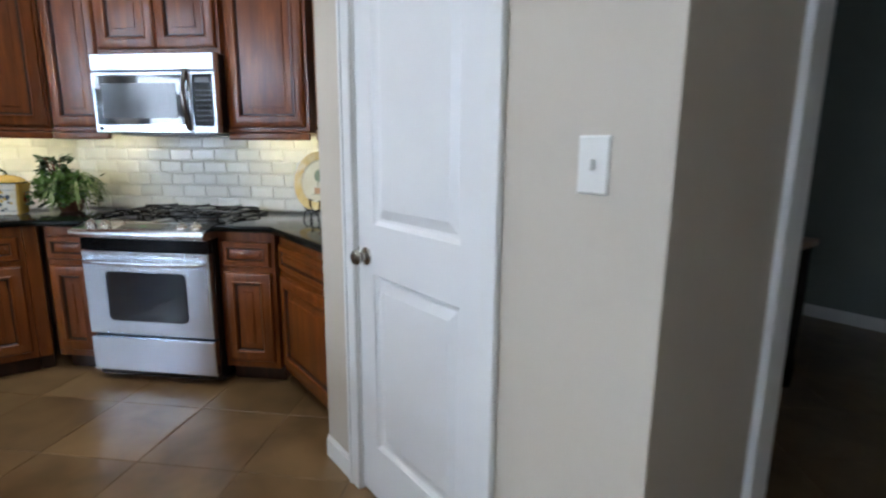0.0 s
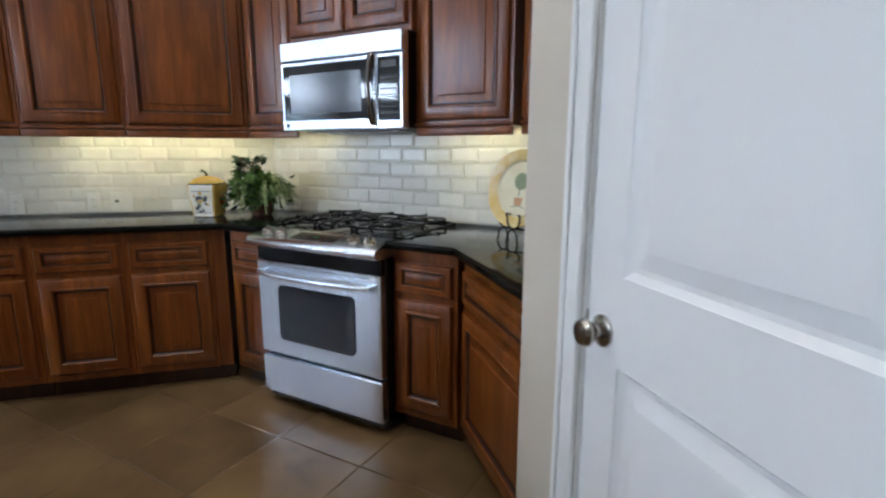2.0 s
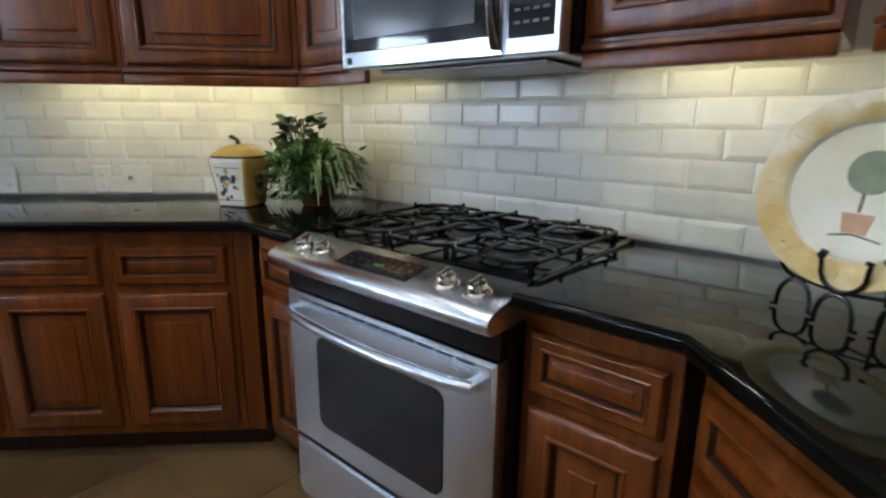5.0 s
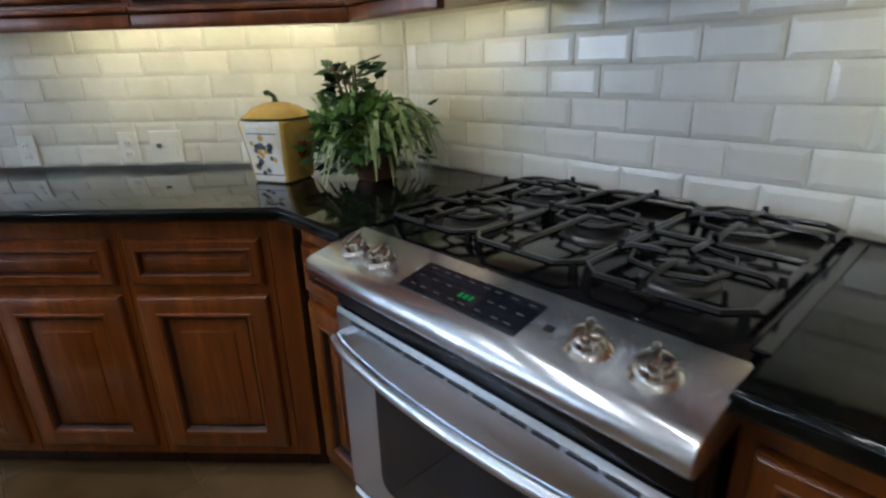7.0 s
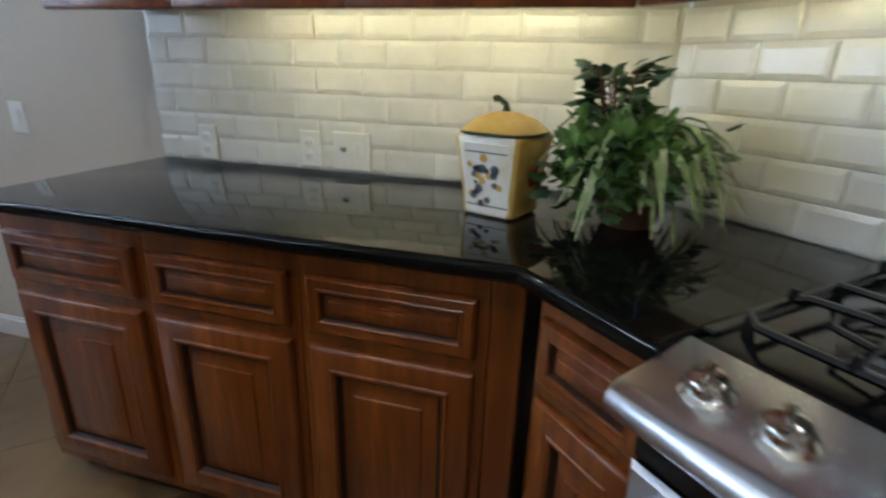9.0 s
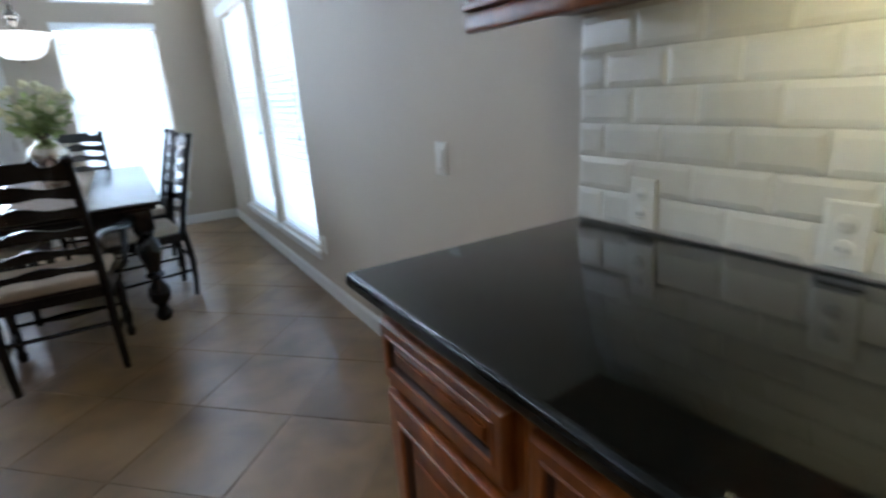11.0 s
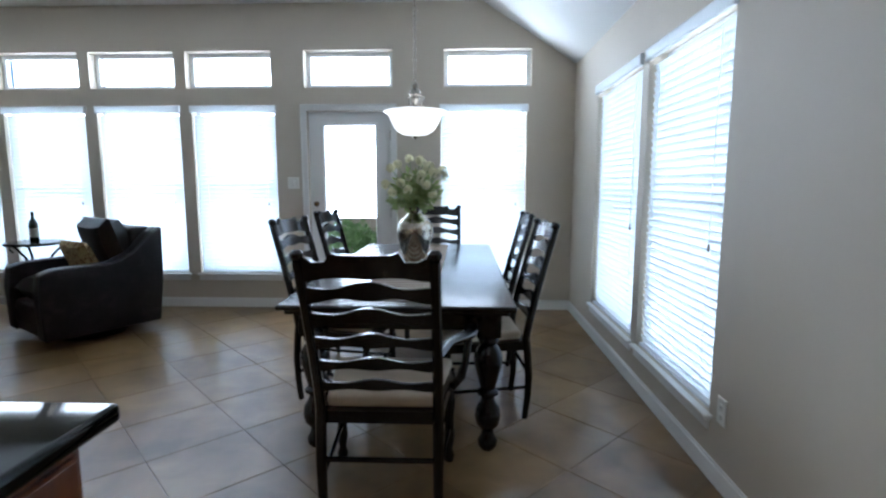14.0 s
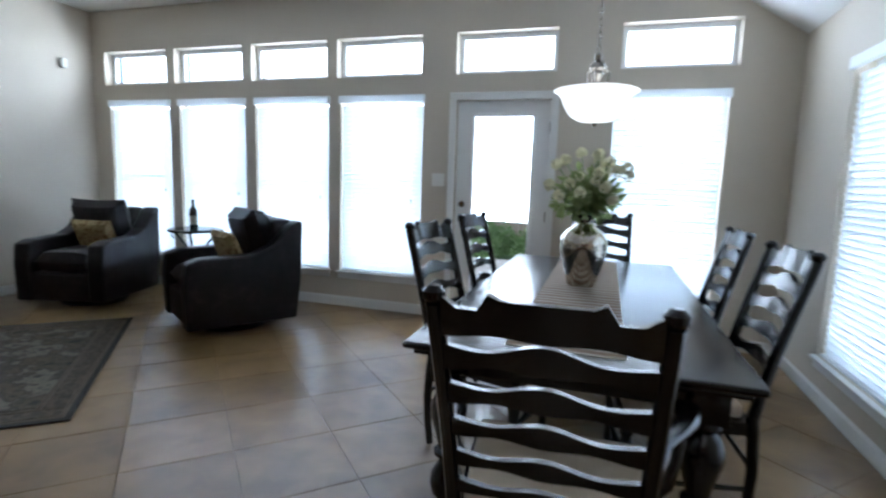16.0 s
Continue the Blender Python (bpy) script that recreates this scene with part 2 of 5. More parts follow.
# openings in the far wall as (x0, z0, x1, z1) with x = -world x
DOOR_HOLE = (1.83, 0.0, 2.675, 2.02)
LOW = [(0.47, 0.36, 1.325, 2.05)] + [(2.995 + 0.985 * i, 0.36, 3.855 + 0.985 * i, 2.05) for i in range(4)]
HIGH = [(0.43, 2.245, 1.295, 2.605), (1.805, 2.245, 2.69, 2.605)] + [(3.02 + 0.99 * i, 2.245, 3.895 + 0.99 * i, 2.605) for i in range(4)]
SIDE = [(3.97, 0.285, 4.94, 2.06), (5.05, 0.285, 6.09, 2.06)]


# ---- structure ----
def structure(name, bm, mat, label, category, m=None):
    return solid(name, bm, mat, label, category, kind="structure", m=m, smooth=0)


WALL_N = structure("wall_north", slab_with_openings("w", B(), -WEST + 0.15, 0, 3.3, 0.16, [DOOR_HOLE, *LOW, *HIGH]), WALL,
          "beige painted wall with tall windows and a glazed door", "wall", FW)
WALL_E = structure("wall_east", slab_with_openings("w", B(), FAR, 0, 3.3, 0.16, SIDE), WALL, "beige painted side wall with two tall windows", "wall", LW)
WALL_R = structure("wall_range", abox(-U_END, -0.15, 0, -0.013, 0, 3.3), WALL, "beige painted wall behind the range", "wall", RW)
# the pantry: flank beside the counter, front with the door, and the return into the passage
PX0, PX1, PY = -2.366, -3.81, -0.66
DOOR_X0, DOOR_X1 = -3.337, -2.652
WALL_T = structure("wall_corner_counter", abox(PX0 - 0.115, W3 - 0.12, 0, W3 - 0.018, W3, 3.3), WALL, "beige painted wall beside the range wall", "wall")
structure("wall_pantry_flank", abox(PX0 - 0.115, W3 + 0.002, 0, PX0, PY - 0.117, 3.3), WALL, "beige painted pantry flank wall", "wall")
WALL_P = structure("wall_pantry", slab_with_openings("w", B(), PX0 - PX1, 0, 3.3, 0.115, [(DOOR_X0 - PX1, 0, DOOR_X1 - PX1, 2.04)]), WALL,
          "beige painted pantry wall with a white door", "wall", pose(PX1, PY, 0))
structure("wall_passage", abox(PX1, -1.235, 0, PX1 + 0.115, PY - 0.115, 3.3), WALL, "beige painted passage wall", "wall")
structure("wall_den", abox(WEST, -4.80, 0, 0.0, -4.65, 3.3), GREEN, "dark green painted wall of a dim room", "wall")
structure("wall_south", abox(WEST, -1.35, 0, -5.2, -1.2, 3.3), WALL, "plain beige wall", "wall")
structure("wall_den_west", abox(WEST - 0.15, -5.75, 0, WEST, -1.352, 3.3), GREEN, "dark green painted wall", "wall")
structure("wall_den_east", abox(0.0, -5.75, 0, 0.15, -0.25, 3.3), WALL, "plain beige wall", "wall")
structure("wall_west", abox(WEST - 0.15, -1.35, 0, WEST, FAR + 0.16, 3.3), WALL, "pale painted end wall", "wall")

# ceiling: flat over the room, sloping down to the long side wall
bm = B()
prof = [(WEST - 0.15, CEIL_Z), (-0.92, CEIL_Z), (0.16, 2.35), (0.16, 2.50), (-0.88, CEIL_Z + 0.15), (WEST - 0.15, CEIL_Z + 0.15)]
a = [bm.verts.new((x, -5.75, z)) for x, z in prof]
b = [bm.verts.new((x, FAR + 0.16, z)) for x, z in prof]
bm.faces.new(a)
bm.faces.new(list(reversed(b)))
for i in range(len(prof)):
    j = (i + 1) % len(prof)
    bm.faces.new((a[i], b[i], b[j], a[j]))
bmesh.ops.recalc_face_normals(bm, faces=bm.faces)
structure("ceiling", bm, CEIL, "white textured vaulted ceiling", "ceiling")
structure("roof", abox(WEST - 0.5, -6.0, 3.32, 0.55, FAR + 0.6, 3.42), TRIM, "plain flat roof above the rooms", "roof")
FLOOR = structure("floor", abox(WEST - 0.15, -5.75, -0.12, 0.16, FAR + 0.16, -0.0035), FLOORGROUT, "grouted bed of the floor tiles", "floor")


# ---- kitchen ----
# outer roundover, flat frame, raised bead, dark glazed groove, wide sloped field, small step to the raised panel
DOOR_LOOPS = [(0, 0.010), (0.003, 0.016), (0.009, 0.020), (0.050, 0.020), (0.054, 0.0235), (0.059, 0.0235), (0.064, 0.018), (0.070, 0.006), (0.076, 0.006), (0.108, 0.0155), (0.110, 0.0195), (0.114, 0.0205)]
DOOR_MATS = [0, 0, 0, 0, 0, 0, 0, 1, 1, 0, 0, 0]
DRAWER_LOOPS = [(0, 0.010), (0.003, 0.016), (0.008, 0.020), (0.026, 0.020), (0.029, 0.0225), (0.032, 0.0225), (0.035, 0.018), (0.039, 0.009), (0.042, 0.009), (0.054, 0.0135), (0.055, 0.017), (0.057, 0.018)]


def front(name, x0, z0, x1, z1, y, parent, loops=DOOR_LOOPS):
    return part(name, board(B(), x0, z0, x1, z1, y, loops, 0.001, DOOR_MATS), [CAB, GLAZE_AND_TOE], parent)


def base_unit(m, w, label, doors=1, depth=0.60):
    u = thing("base_cabinet", m, label, "cabinet", "base cabinets")
    part("body", abox(0.001, 0.004, 0.10, w - 0.001, depth, 0.872, 0.002, 1), CAB, u)
    # the toe board is coloured much darker than the body above it
    part("toe_kick", abox(0.004, 0.02, 0.0, w - 0.004, depth - 0.07, 0.10), GLAZE_AND_TOE, u, "dark recessed toe board")
    g = 0.023
    front("drawer_front", g, 0.683, w - g, 0.818, depth, u, DRAWER_LOOPS)
    step = (w - 2 * g) / doors
    for i in range(doors):
        front("door", g + i * step + (0.003 if i else 0), 0.140, g + (i + 1) * step - (0.003 if i < doors - 1 else 0), 0.651, depth, u)
    return u


def wall_unit(m, w, z0, z1, label, doors=1, depth=0.31, rail=True):
    u = thing("wall_cabinet", m, label, "cabinet", "wall cabinets")
    part("body", abox(0.001, 0.003, z0, w - 0.001, depth, z1, 0.002, 1), CAB, u)
    g = 0.02
    step = (w - 2 * g) / doors
    for i in range(doors):
        front("door", g + i * step + (0.003 if i else 0), z0 + 0.030, g + (i + 1) * step - (0.003 if i < doors - 1 else 0), z1 - 0.06, depth, u)
    if rail:
        part("light_rail", abox(0.001, depth - 0.016, z0 - 0.040, w - 0.001, depth + 0.010, z0 - 0.001, 0.006, 2), CAB, u)
        part("rail_bead", abox(0.001, depth + 0.001, z0 + 0.002, w - 0.001, depth + 0.016, z0 + 0.018, 0.005, 2), CAB, u)
    bm = B()
    for i, (o, zz) in enumerate([(0.0, 0.0), (0.018, 0.025), (0.03, 0.05), (0.055, 0.07)]):
        box(bm, 0.001, depth - 0.05, z1 + 0.001 + zz, w - 0.001, depth + 0.012 + o, z1 + zz + 0.024, 0.004, 1)
    part("crown", bm, CAB, u)
    return u


RUN = "reddish brown raised panel base cabinet under black granite"
for y0, y1 in ((0.341, 0.761), (0.761, 1.178), (1.178, 1.630)):
    base_unit(LW @ pose(y0, 0, 0), y1 - y0, RUN)
base_unit(RW @ pose(-0.557, 0, 0), 0.293, "narrow reddish brown base cabinet beside the range")
base_unit(RW @ pose(-1.645, 0, 0), 0.322, "narrow reddish brown base cabinet beside the range")
base_unit(TW @ pose(-2.362, 0, 0), 0.742, "wide reddish brown base cabinet in the angled corner")
filler = thing("cabinet_filler", LW @ pose(0.276, 0, 0), "plain reddish brown filler strip in the cabinet corner", "cabinet")
part("panel", abox(0, 0.004, 0.10, 0.0645, 0.60, 0.872, 0.002, 1), CAB, filler)
# same darker colour along the foot of the filler
part("toe_kick", abox(0, 0.02, 0.0, 0.0645, 0.53, 0.10), GLAZE_AND_TOE, filler, "dark recessed toe board")
UP = "reddish brown raised panel wall cabinet with lit underside"
Z0, Z1 = 1.398, 2.36
for y0, y1 in ((0.138, 0.770), (0.770, 1.258), (1.258, 1.690)):
    wall_unit(LW @ pose(y0, 0, 0), y1 - y0, Z0, Z1, UP)
wall_unit(RW @ pose(-0.508, 0, 0), 0.375, Z0, Z1, "narrow reddish brown wall cabinet beside the microwave")
wall_unit(RW @ pose(-1.264, 0, 0), 0.754, 1.826, Z1, "short reddish brown wall cabinet above the microwave", 2, 0.34, False)
wall_unit(RW @ pose(-1.752, 0, 0), 0.486, Z0, Z1, "reddish brown wall cabinet beside the microwave")
wall_unit(TW @ pose(-2.362, 0, 0), 0.856, Z0, Z1, "reddish brown wall cabinet in the angled corner", 2)


def rwp(u, v):
    return (-S * u - S * v - 0.008, -S * u + S * v + 0.008)


def worktop(poly, label):
    bm = prism(B(), poly, 0.876, 0.912)
    bmesh.ops.recalc_face_normals(bm, faces=bm.faces)
    edges = [e for e in bm.edges if abs(e.verts[0].co.z - e.verts[1].co.z) < 1e-5]
    bmesh.ops.bevel(bm, geom=edges, offset=0.012, segments=3, profile=0.5, affect="EDGES")
    return solid("worktop", bm, GRANITE, label, "counter")


BX = (-0.66, 0.66 / S + 0.016 - 0.66)
worktop([(-0.003, 1.657), (-0.66, 1.657), BX, rwp(0.556, 0.66), rwp(0.556, 0.004), (-0.004, 0.018)], "polished black granite worktop along the side wall")
worktop([rwp(1.322, 0.004), rwp(1.322, 0.66), (W3 + 0.644 - 0.66 / S, W3 + 0.66), (PX0 + 0.003, W3 + 0.66), (PX0 + 0.003, W3 + 0.004), (W3 - 0.02, W3 + 0.004)],
        "polished black granite worktop with an angled front")


# slim lamps behind the light rail of the wall cabinets, warm white, turned towards the tiles
STRIP, nt, b = material("strip_lens", 0.4)
b.inputs["Base Color"].default_value = (0.9, 0.85, 0.7, 1)
b.inputs["Emission Color"].default_value = (1.0, 0.86, 0.55, 1)
b.inputs["Emission Strength"].default_value = 1.5


def strip_light(m, length):
    t = thing("under_cabinet_light", m, "slim warm white strip lamp under a wall cabinet", "light", "under-cabinet lights")
    part("housing", abox(-length / 2, -0.004, -0.012, length / 2, 0.022, 0.017, 0.003, 1), PLASTIC, t)
    part("lens", abox(-length / 2 + 0.01, -0.009, 0.001, length / 2 - 0.01, -0.0045, 0.013, 0.001, 1), STRIP, t, "glowing lens")
    area("strip_lamp", m @ pose(0, -0.018, 0.004, -48, 0, 0), length - 0.02, 0.014, UNDER_POWER * length, (1.0, 0.84, 0.42))


for x0, x1 in ((0.16, 0.75), (0.79, 1.20)):
    strip_light(LW @ pose((x0 + x1) / 2, 0.262, Z0 - 0.0185), x1 - x0)
strip_light(RW @ pose(-0.34, 0.262, Z0 - 0.0185), 0.24)
strip_light(RW @ pose(-1.51, 0.262, Z0 - 0.0185), 0.38)
strip_light(TW @ pose(-1.86, 0.262, Z0 - 0.0185), 0.45)


# ---- range ----
RNG = thing("range", RW @ pose(-1.320, 0.012, -0.006), "stainless steel slide-in gas range with black cast iron grates", "stove")
W = 0.757
part("body", abox(0.003, 0.01, 0.03, W - 0.003, 0.635, 0.90, 0.004, 1), ENAMEL, RNG, "black enamel sides")
part("plinth", abox(0.03, 0.05, 0.0, W - 0.03, 0.58, 0.03), DARKPLASTIC, RNG)
dr = part("drawer", board(B(), 0.006, 0.075, W - 0.006, 0.275, 0.637, [(0, 0.034), (0.006, 0.042)], 0.0), STEEL, RNG)
od = part("oven_door", board(B(), 0.006, 0.292, W - 0.006, 0.764, 0.637, [(0, 0.036), (0.008, 0.044)], 0.0), STEEL, RNG)
# the window: a dark pane with rounded corners and a rim
bm = B()
ww, wz0, wz1, cr = 0.235, 0.375, 0.655, 0.03
outline = []
for cx, cz, a0 in ((ww - cr, wz0 + cr, -90), (ww - cr, wz1 - cr, 0), (-ww + cr, wz1 - cr, 90), (-ww + cr, wz0 + cr, 180)):
    for k in range(6):
        a = radians(a0 + 90 * k / 5)
        outline.append((W / 2 + cx + cr * math.cos(a), cz + cr * math.sin(a)))
lo = [bm.verts.new((x, 0.6815, z)) for x, z in outline]
hi = [bm.verts.new((x, 0.6850, z)) for x, z in outline]
bm.faces.new(hi)
for i in range(len(lo)):
    j = (i + 1) % len(lo)
    bm.faces.new((lo[i], lo[j], hi[j], hi[i]))
bmesh.ops.recalc_face_normals(bm, faces=bm.faces)
part("window", bm, BLACKGLASS, od, "dark oven window")
slot_me = mesh_of("vent_slot", abox(0.0, 0.679, 0.748, 0.046, 0.6835, 0.753))
for i in range(11):
    part("vent_slot", slot_me, DARKPLASTIC, od, m=pose(0.06 + i * 0.058, 0, 0))
pts = [(0.045 + (W - 0.09) * i / 16, 0.705 + 0.035 * math.sin(math.pi * i / 16) ** 0.6, 0.712) for i in range(17)]
bm = tube(B(), pts, 0.0135, 12)
for x in (0.05, W - 0.05):
    box(bm, x - 0.014, 0.678, 0.700, x + 0.014, 0.712, 0.724, 0.004, 1)
part("handle", bm, STEEL, od, "bowed steel bar handle")
# sloping control panel with a rolled front edge
bm = B()
prof = [(0.585, 0.918), (0.704, 0.891), (0.722, 0.884), (0.731, 0.872), (0.732, 0.858), (0.724, 0.846), (0.708, 0.840), (0.585, 0.840)]
ends = []
for x in (-0.006, W + 0.008):
    ends.append([bm.verts.new((x, y, z)) for y, z in prof])
n = len(prof)
for i in range(n):
    j = (i + 1) % n
    bm.faces.new((ends[0][i], ends[0][j], ends[1][j], ends[1][i]))
bm.faces.new(list(reversed(ends[0])))
bm.faces.new(ends[1])
bmesh.ops.recalc_face_normals(bm, faces=bm.faces)
bmesh.ops.bevel(bm, geom=[e for e in bm.edges if len({round(v.co.x, 4) for v in e.verts}) == 1], offset=0.005, segments=2, profile=0.5, affect="EDGES")
cp = part("control_panel", bm, STEEL, RNG, "sloping brushed steel control panel")
part("panel_band", abox(0.004, 0.637, 0.768, W - 0.004, 0.672, 0.839, 0.003, 1), ENAMEL, RNG, "black band under the control panel")
SL = Matrix.Translation((0, 0.658, 0.8996)) @ pose(0, 0, 0, -12.7, 0, 0)
part("display", abox(W / 2 - 0.128, -0.044, 0.0005, W / 2 + 0.128, 0.036, 0.0035, 0.001, 1), BLACKGLASS, cp, "black touch display", m=SL)
PRINT = mottled("grey_print", two((0.07, 0.07, 0.07)), 9, 0.5)
mark_me = mesh_of("key_legend", abox(0.0, 0.0, 0.0036, 0.012, 0.0026, 0.0042))
for r in range(3):
    for k in range(8):
        if k not in (3, 4) or r != 1:
            part("key_legend", mark_me, PRINT, cp, m=SL @ pose(W / 2 - 0.115 + k * 0.030 + 0.003 * ((k * 7 + r) % 3), -0.034 + r * 0.026, 0))
m_led, nt, b = material("green_digits", 0.4)
b.inputs["Base Color"].default_value = (0.01, 0.2, 0.03, 1)
b.inputs["Emission Color"].default_value = (0.05, 1.0, 0.15, 1)
b.inputs["Emission Strength"].default_value = 0.05
bm = B()
for k in range(3):
    box(bm, W / 2 - 0.02 + k * 0.011, -0.003, 0.0036, W / 2 - 0.014 + k * 0.011, 0.008, 0.0042)
part("clock_digits", bm, m_led, cp, "dim green clock digits", m=SL)
part("indicator", abox(W / 2 - 0.165, -0.012, 0.0005, W / 2 - 0.150, 0.002, 0.002), DARKPLASTIC, cp, m=SL)
for x in (0.072, 0.158, W - 0.158, W - 0.072):
    kb = part("knob", lathe(B(), [(0.031, 0.0), (0.031, 0.003), (0.028, 0.006), (0.025, 0.008), (0.024, 0.018), (0.020, 0.024), (0.010, 0.027)], 24), CHROME, cp, "polished metal burner knob", m=SL @ pose(x, -0.002, 0.0005))
    part("grip", abox(-0.006, -0.023, 0.010, 0.006, 0.023, 0.034, 0.005, 2), CHROME, kb, m=pose(0, 0, 0, 0, 0, 20))
ct = part("cooktop", abox(0.002, 0.012, 0.901, W - 0.002, 0.583, 0.9165, 0.004, 2), ENAMEL, RNG, "glossy black cooktop")
part("cooktop_trim", box(box(box(B(), -0.012, 0.012, 0.9135, 0.010, 0.556, 0.922, 0.003, 1), W - 0.010, 0.012, 0.9135, W + 0.012, 0.556, 0.922, 0.003, 1), 0.012, 0.006, 0.917, W - 0.012, 0.026, 0.926, 0.003, 1), ENAMEL, RNG)
for bx, by, br in ((0.155, 0.150, 0.040), (0.155, 0.410, 0.046), (W / 2, 0.285, 0.052), (W - 0.155, 0.150, 0.040), (W - 0.155, 0.410, 0.052)):
    bn = part("burner", lathe(B(), [(br + 0.014, 0.0), (br + 0.012, 0.006), (br, 0.009), (br, 0.018), (br - 0.004, 0.020)], 28, (bx, by, 0.9165)), mottled("burner_alloy", two((0.20, 0.19, 0.18), 0.1), 20, 0.35, 1.0, fine=90, relief=0.05) if bx < 0.16 and by < 0.2 else bpy.data.materials["burner_alloy"], RNG, "pale alloy burner ring")
    part("burner_cap", lathe(B(), [(br - 0.003, 0.0), (br - 0.002, 0.006), (br - 0.008, 0.010), (0.004, 0.011)], 28, (bx, by, 0.937)), IRON, bn, "black burner cap")


def grate(x0, x1, burners):
    """A cast iron grate: rounded frame on feet, with bent fingers pointing at each burner."""
    bm = B()
    y0, y1, z, r = 0.040, 0.540, 0.953, 0.0062
    c = 0.03
    loop = [(x0 + c, y0), (x1 - c, y0), (x1, y0 + c), (x1, y1 - c), (x1 - c, y1), (x0 + c, y1), (x0, y1 - c), (x0, y0 + c)]
    tube(bm, [(x, y, z - 0.008) for x, y in loop], r, 6, closed=True)
    for x, y in ((x0 + 0.008, y0 + 0.02), (x1 - 0.008, y0 + 0.02), (x0 + 0.008, y1 - 0.02), (x1 - 0.008, y1 - 0.02), (x0 + 0.004, (y0 + y1) / 2), (x1 - 0.004, (y0 + y1) / 2)):
        tube(bm, [(x, y, 0.917), (x, y, z - 0.006)], [0.009, 0.006], 6)
    tube(bm, [(x0, (y0 + y1) / 2, z - 0.006), (x1, (y0 + y1) / 2, z - 0.006)], r, 6)
    for bx, by in burners:
        ry0, ry1 = (y0, (y0 + y1) / 2) if by < 0.26 else ((y0 + y1) / 2, y1)
        if len(burners) == 1:
            ry0, ry1 = y0, y1
        for tx, ty in ((x0, by), (x1, by), (bx, ry0), (bx, ry1)):
            d = Vector((tx - bx, ty - by))
            d.normalize()
            a = Vector((bx, by)) + d * 0.026
            tube(bm, [(a.x, a.y, z + 0.004), (a.x + d.x * 0.02, a.y + d.y * 0.02, z + 0.005), (tx - d.x * 0.02, ty - d.y * 0.02, z + 0.002), (tx, ty, z - 0.008)], [0.005, 0.0062, 0.0062, 0.006], 6)
            tube(bm, [(tx, ty, z - 0.008), (tx, ty, z + 0.010)], [0.008, 0.005], 6)
        k = 0.075
        for sx, sy in ((-1, -1), (1, -1), (1, 1), (-1, 1)):
            tube(bm, [(bx + sx * k, by, z - 0.001), (bx + sx * k * 0.75, by + sy * k * 0.75, z - 0.001), (bx, by + sy * k, z - 0.001)], 0.0052, 6)
    return part("grate", bm, IRON, RNG, "black cast iron grate")


grate(0.022, 0.258, [(0.155, 0.150), (0.155, 0.410)])
grate(0.268, W - 0.268, [(W / 2, 0.285)])
grate(W - 0.258, W - 0.022, [(W - 0.155, 0.150), (W - 0.155, 0.410)])

# ---- microwave over the range ----
MW = thing("microwave", RW @ pose(-1.264, 0, -0.072), "stainless steel over-the-range microwave with dark window", "microwave")
part("body", abox(0.002, 0.004, 1.462, 0.752, 0.372, 1.897, 0.003, 1), ENAMEL, MW, "black casing")
part("top_band", board(B(), 0.0, 1.800, 0.754, 1.898, 0.373, [(0, 0.030), (0.008, 0.042)], 0.0), STEEL, MW, "bowed brushed steel top band")
door = part("door", board(B(), 0.150, 1.462, 0.754, 1.797, 0.373, [(0, 0.034), (0.006, 0.042)], 0.0), STEEL, MW)
part("window_surround", abox(0.165, 0.412, 1.510, 0.735, 0.4175, 1.780, 0.002, 1), BLACKGLASS, door, "black glass surround")
part("window", abox(0.235, 0.4178, 1.545, 0.690, 0.4195, 1.735, 0.001, 1), mottled("window_mesh", two((0.035, 0.04, 0.05), 0.08), 30, 0.05, fine=900, relief=0.05, spec=0.9), door, "grey reflecting window")
pts = [(0.172, 0.418 + 0.034 * math.sin(math.pi * i / 12) ** 0.7, 1.482 + 0.325 * i / 12) for i in range(13)]
part("handle", tube(B(), pts, 0.013, 12, flat=0.8), mottled("dark_polished_handle", two((0.22, 0.20, 0.18), 0.1), 8, 0.12, 1.0), door, "bowed dark polished bar handle")
cpm = part("control_panel", board(B(), 0.0, 1.462, 0.147, 1.797, 0.373, [(0, 0.034), (0.005, 0.042)], 0.0), STEEL, MW)
part("keypad", abox(0.018, 0.412, 1.500, 0.138, 0.418, 1.782, 0.002, 1), BLACKGLASS, cpm, "black keypad")
key_me = mesh_of("key_legend", abox(0.0, 0.418, 0.0, 0.016, 0.4188, 0.006))
for r in range(7):
    for k in range(4):
        part("key_legend", key_me, PRINT, cpm, m=pose(0.030 + k * 0.025, 0, 1.530 + r * 0.027))
part("clock_window", abox(0.035, 0.418, 1.735, 0.12, 0.4188, 1.765), PRINT, cpm, "grey clock window")
part("grease_filter", abox(0.08, 0.06, 1.452, 0.67, 0.33, 1.461, 0.002, 1), bpy.data.materials["burner_alloy"], MW)
part("badge", lathe(B(), [(0.011, 0), (0.011, 0.0015), (0.009, 0.002)], 20), DARKPLASTIC, MW, "small round maker's badge", m=pose(0.715, 0.4155, 1.487, -90, 0, 0))


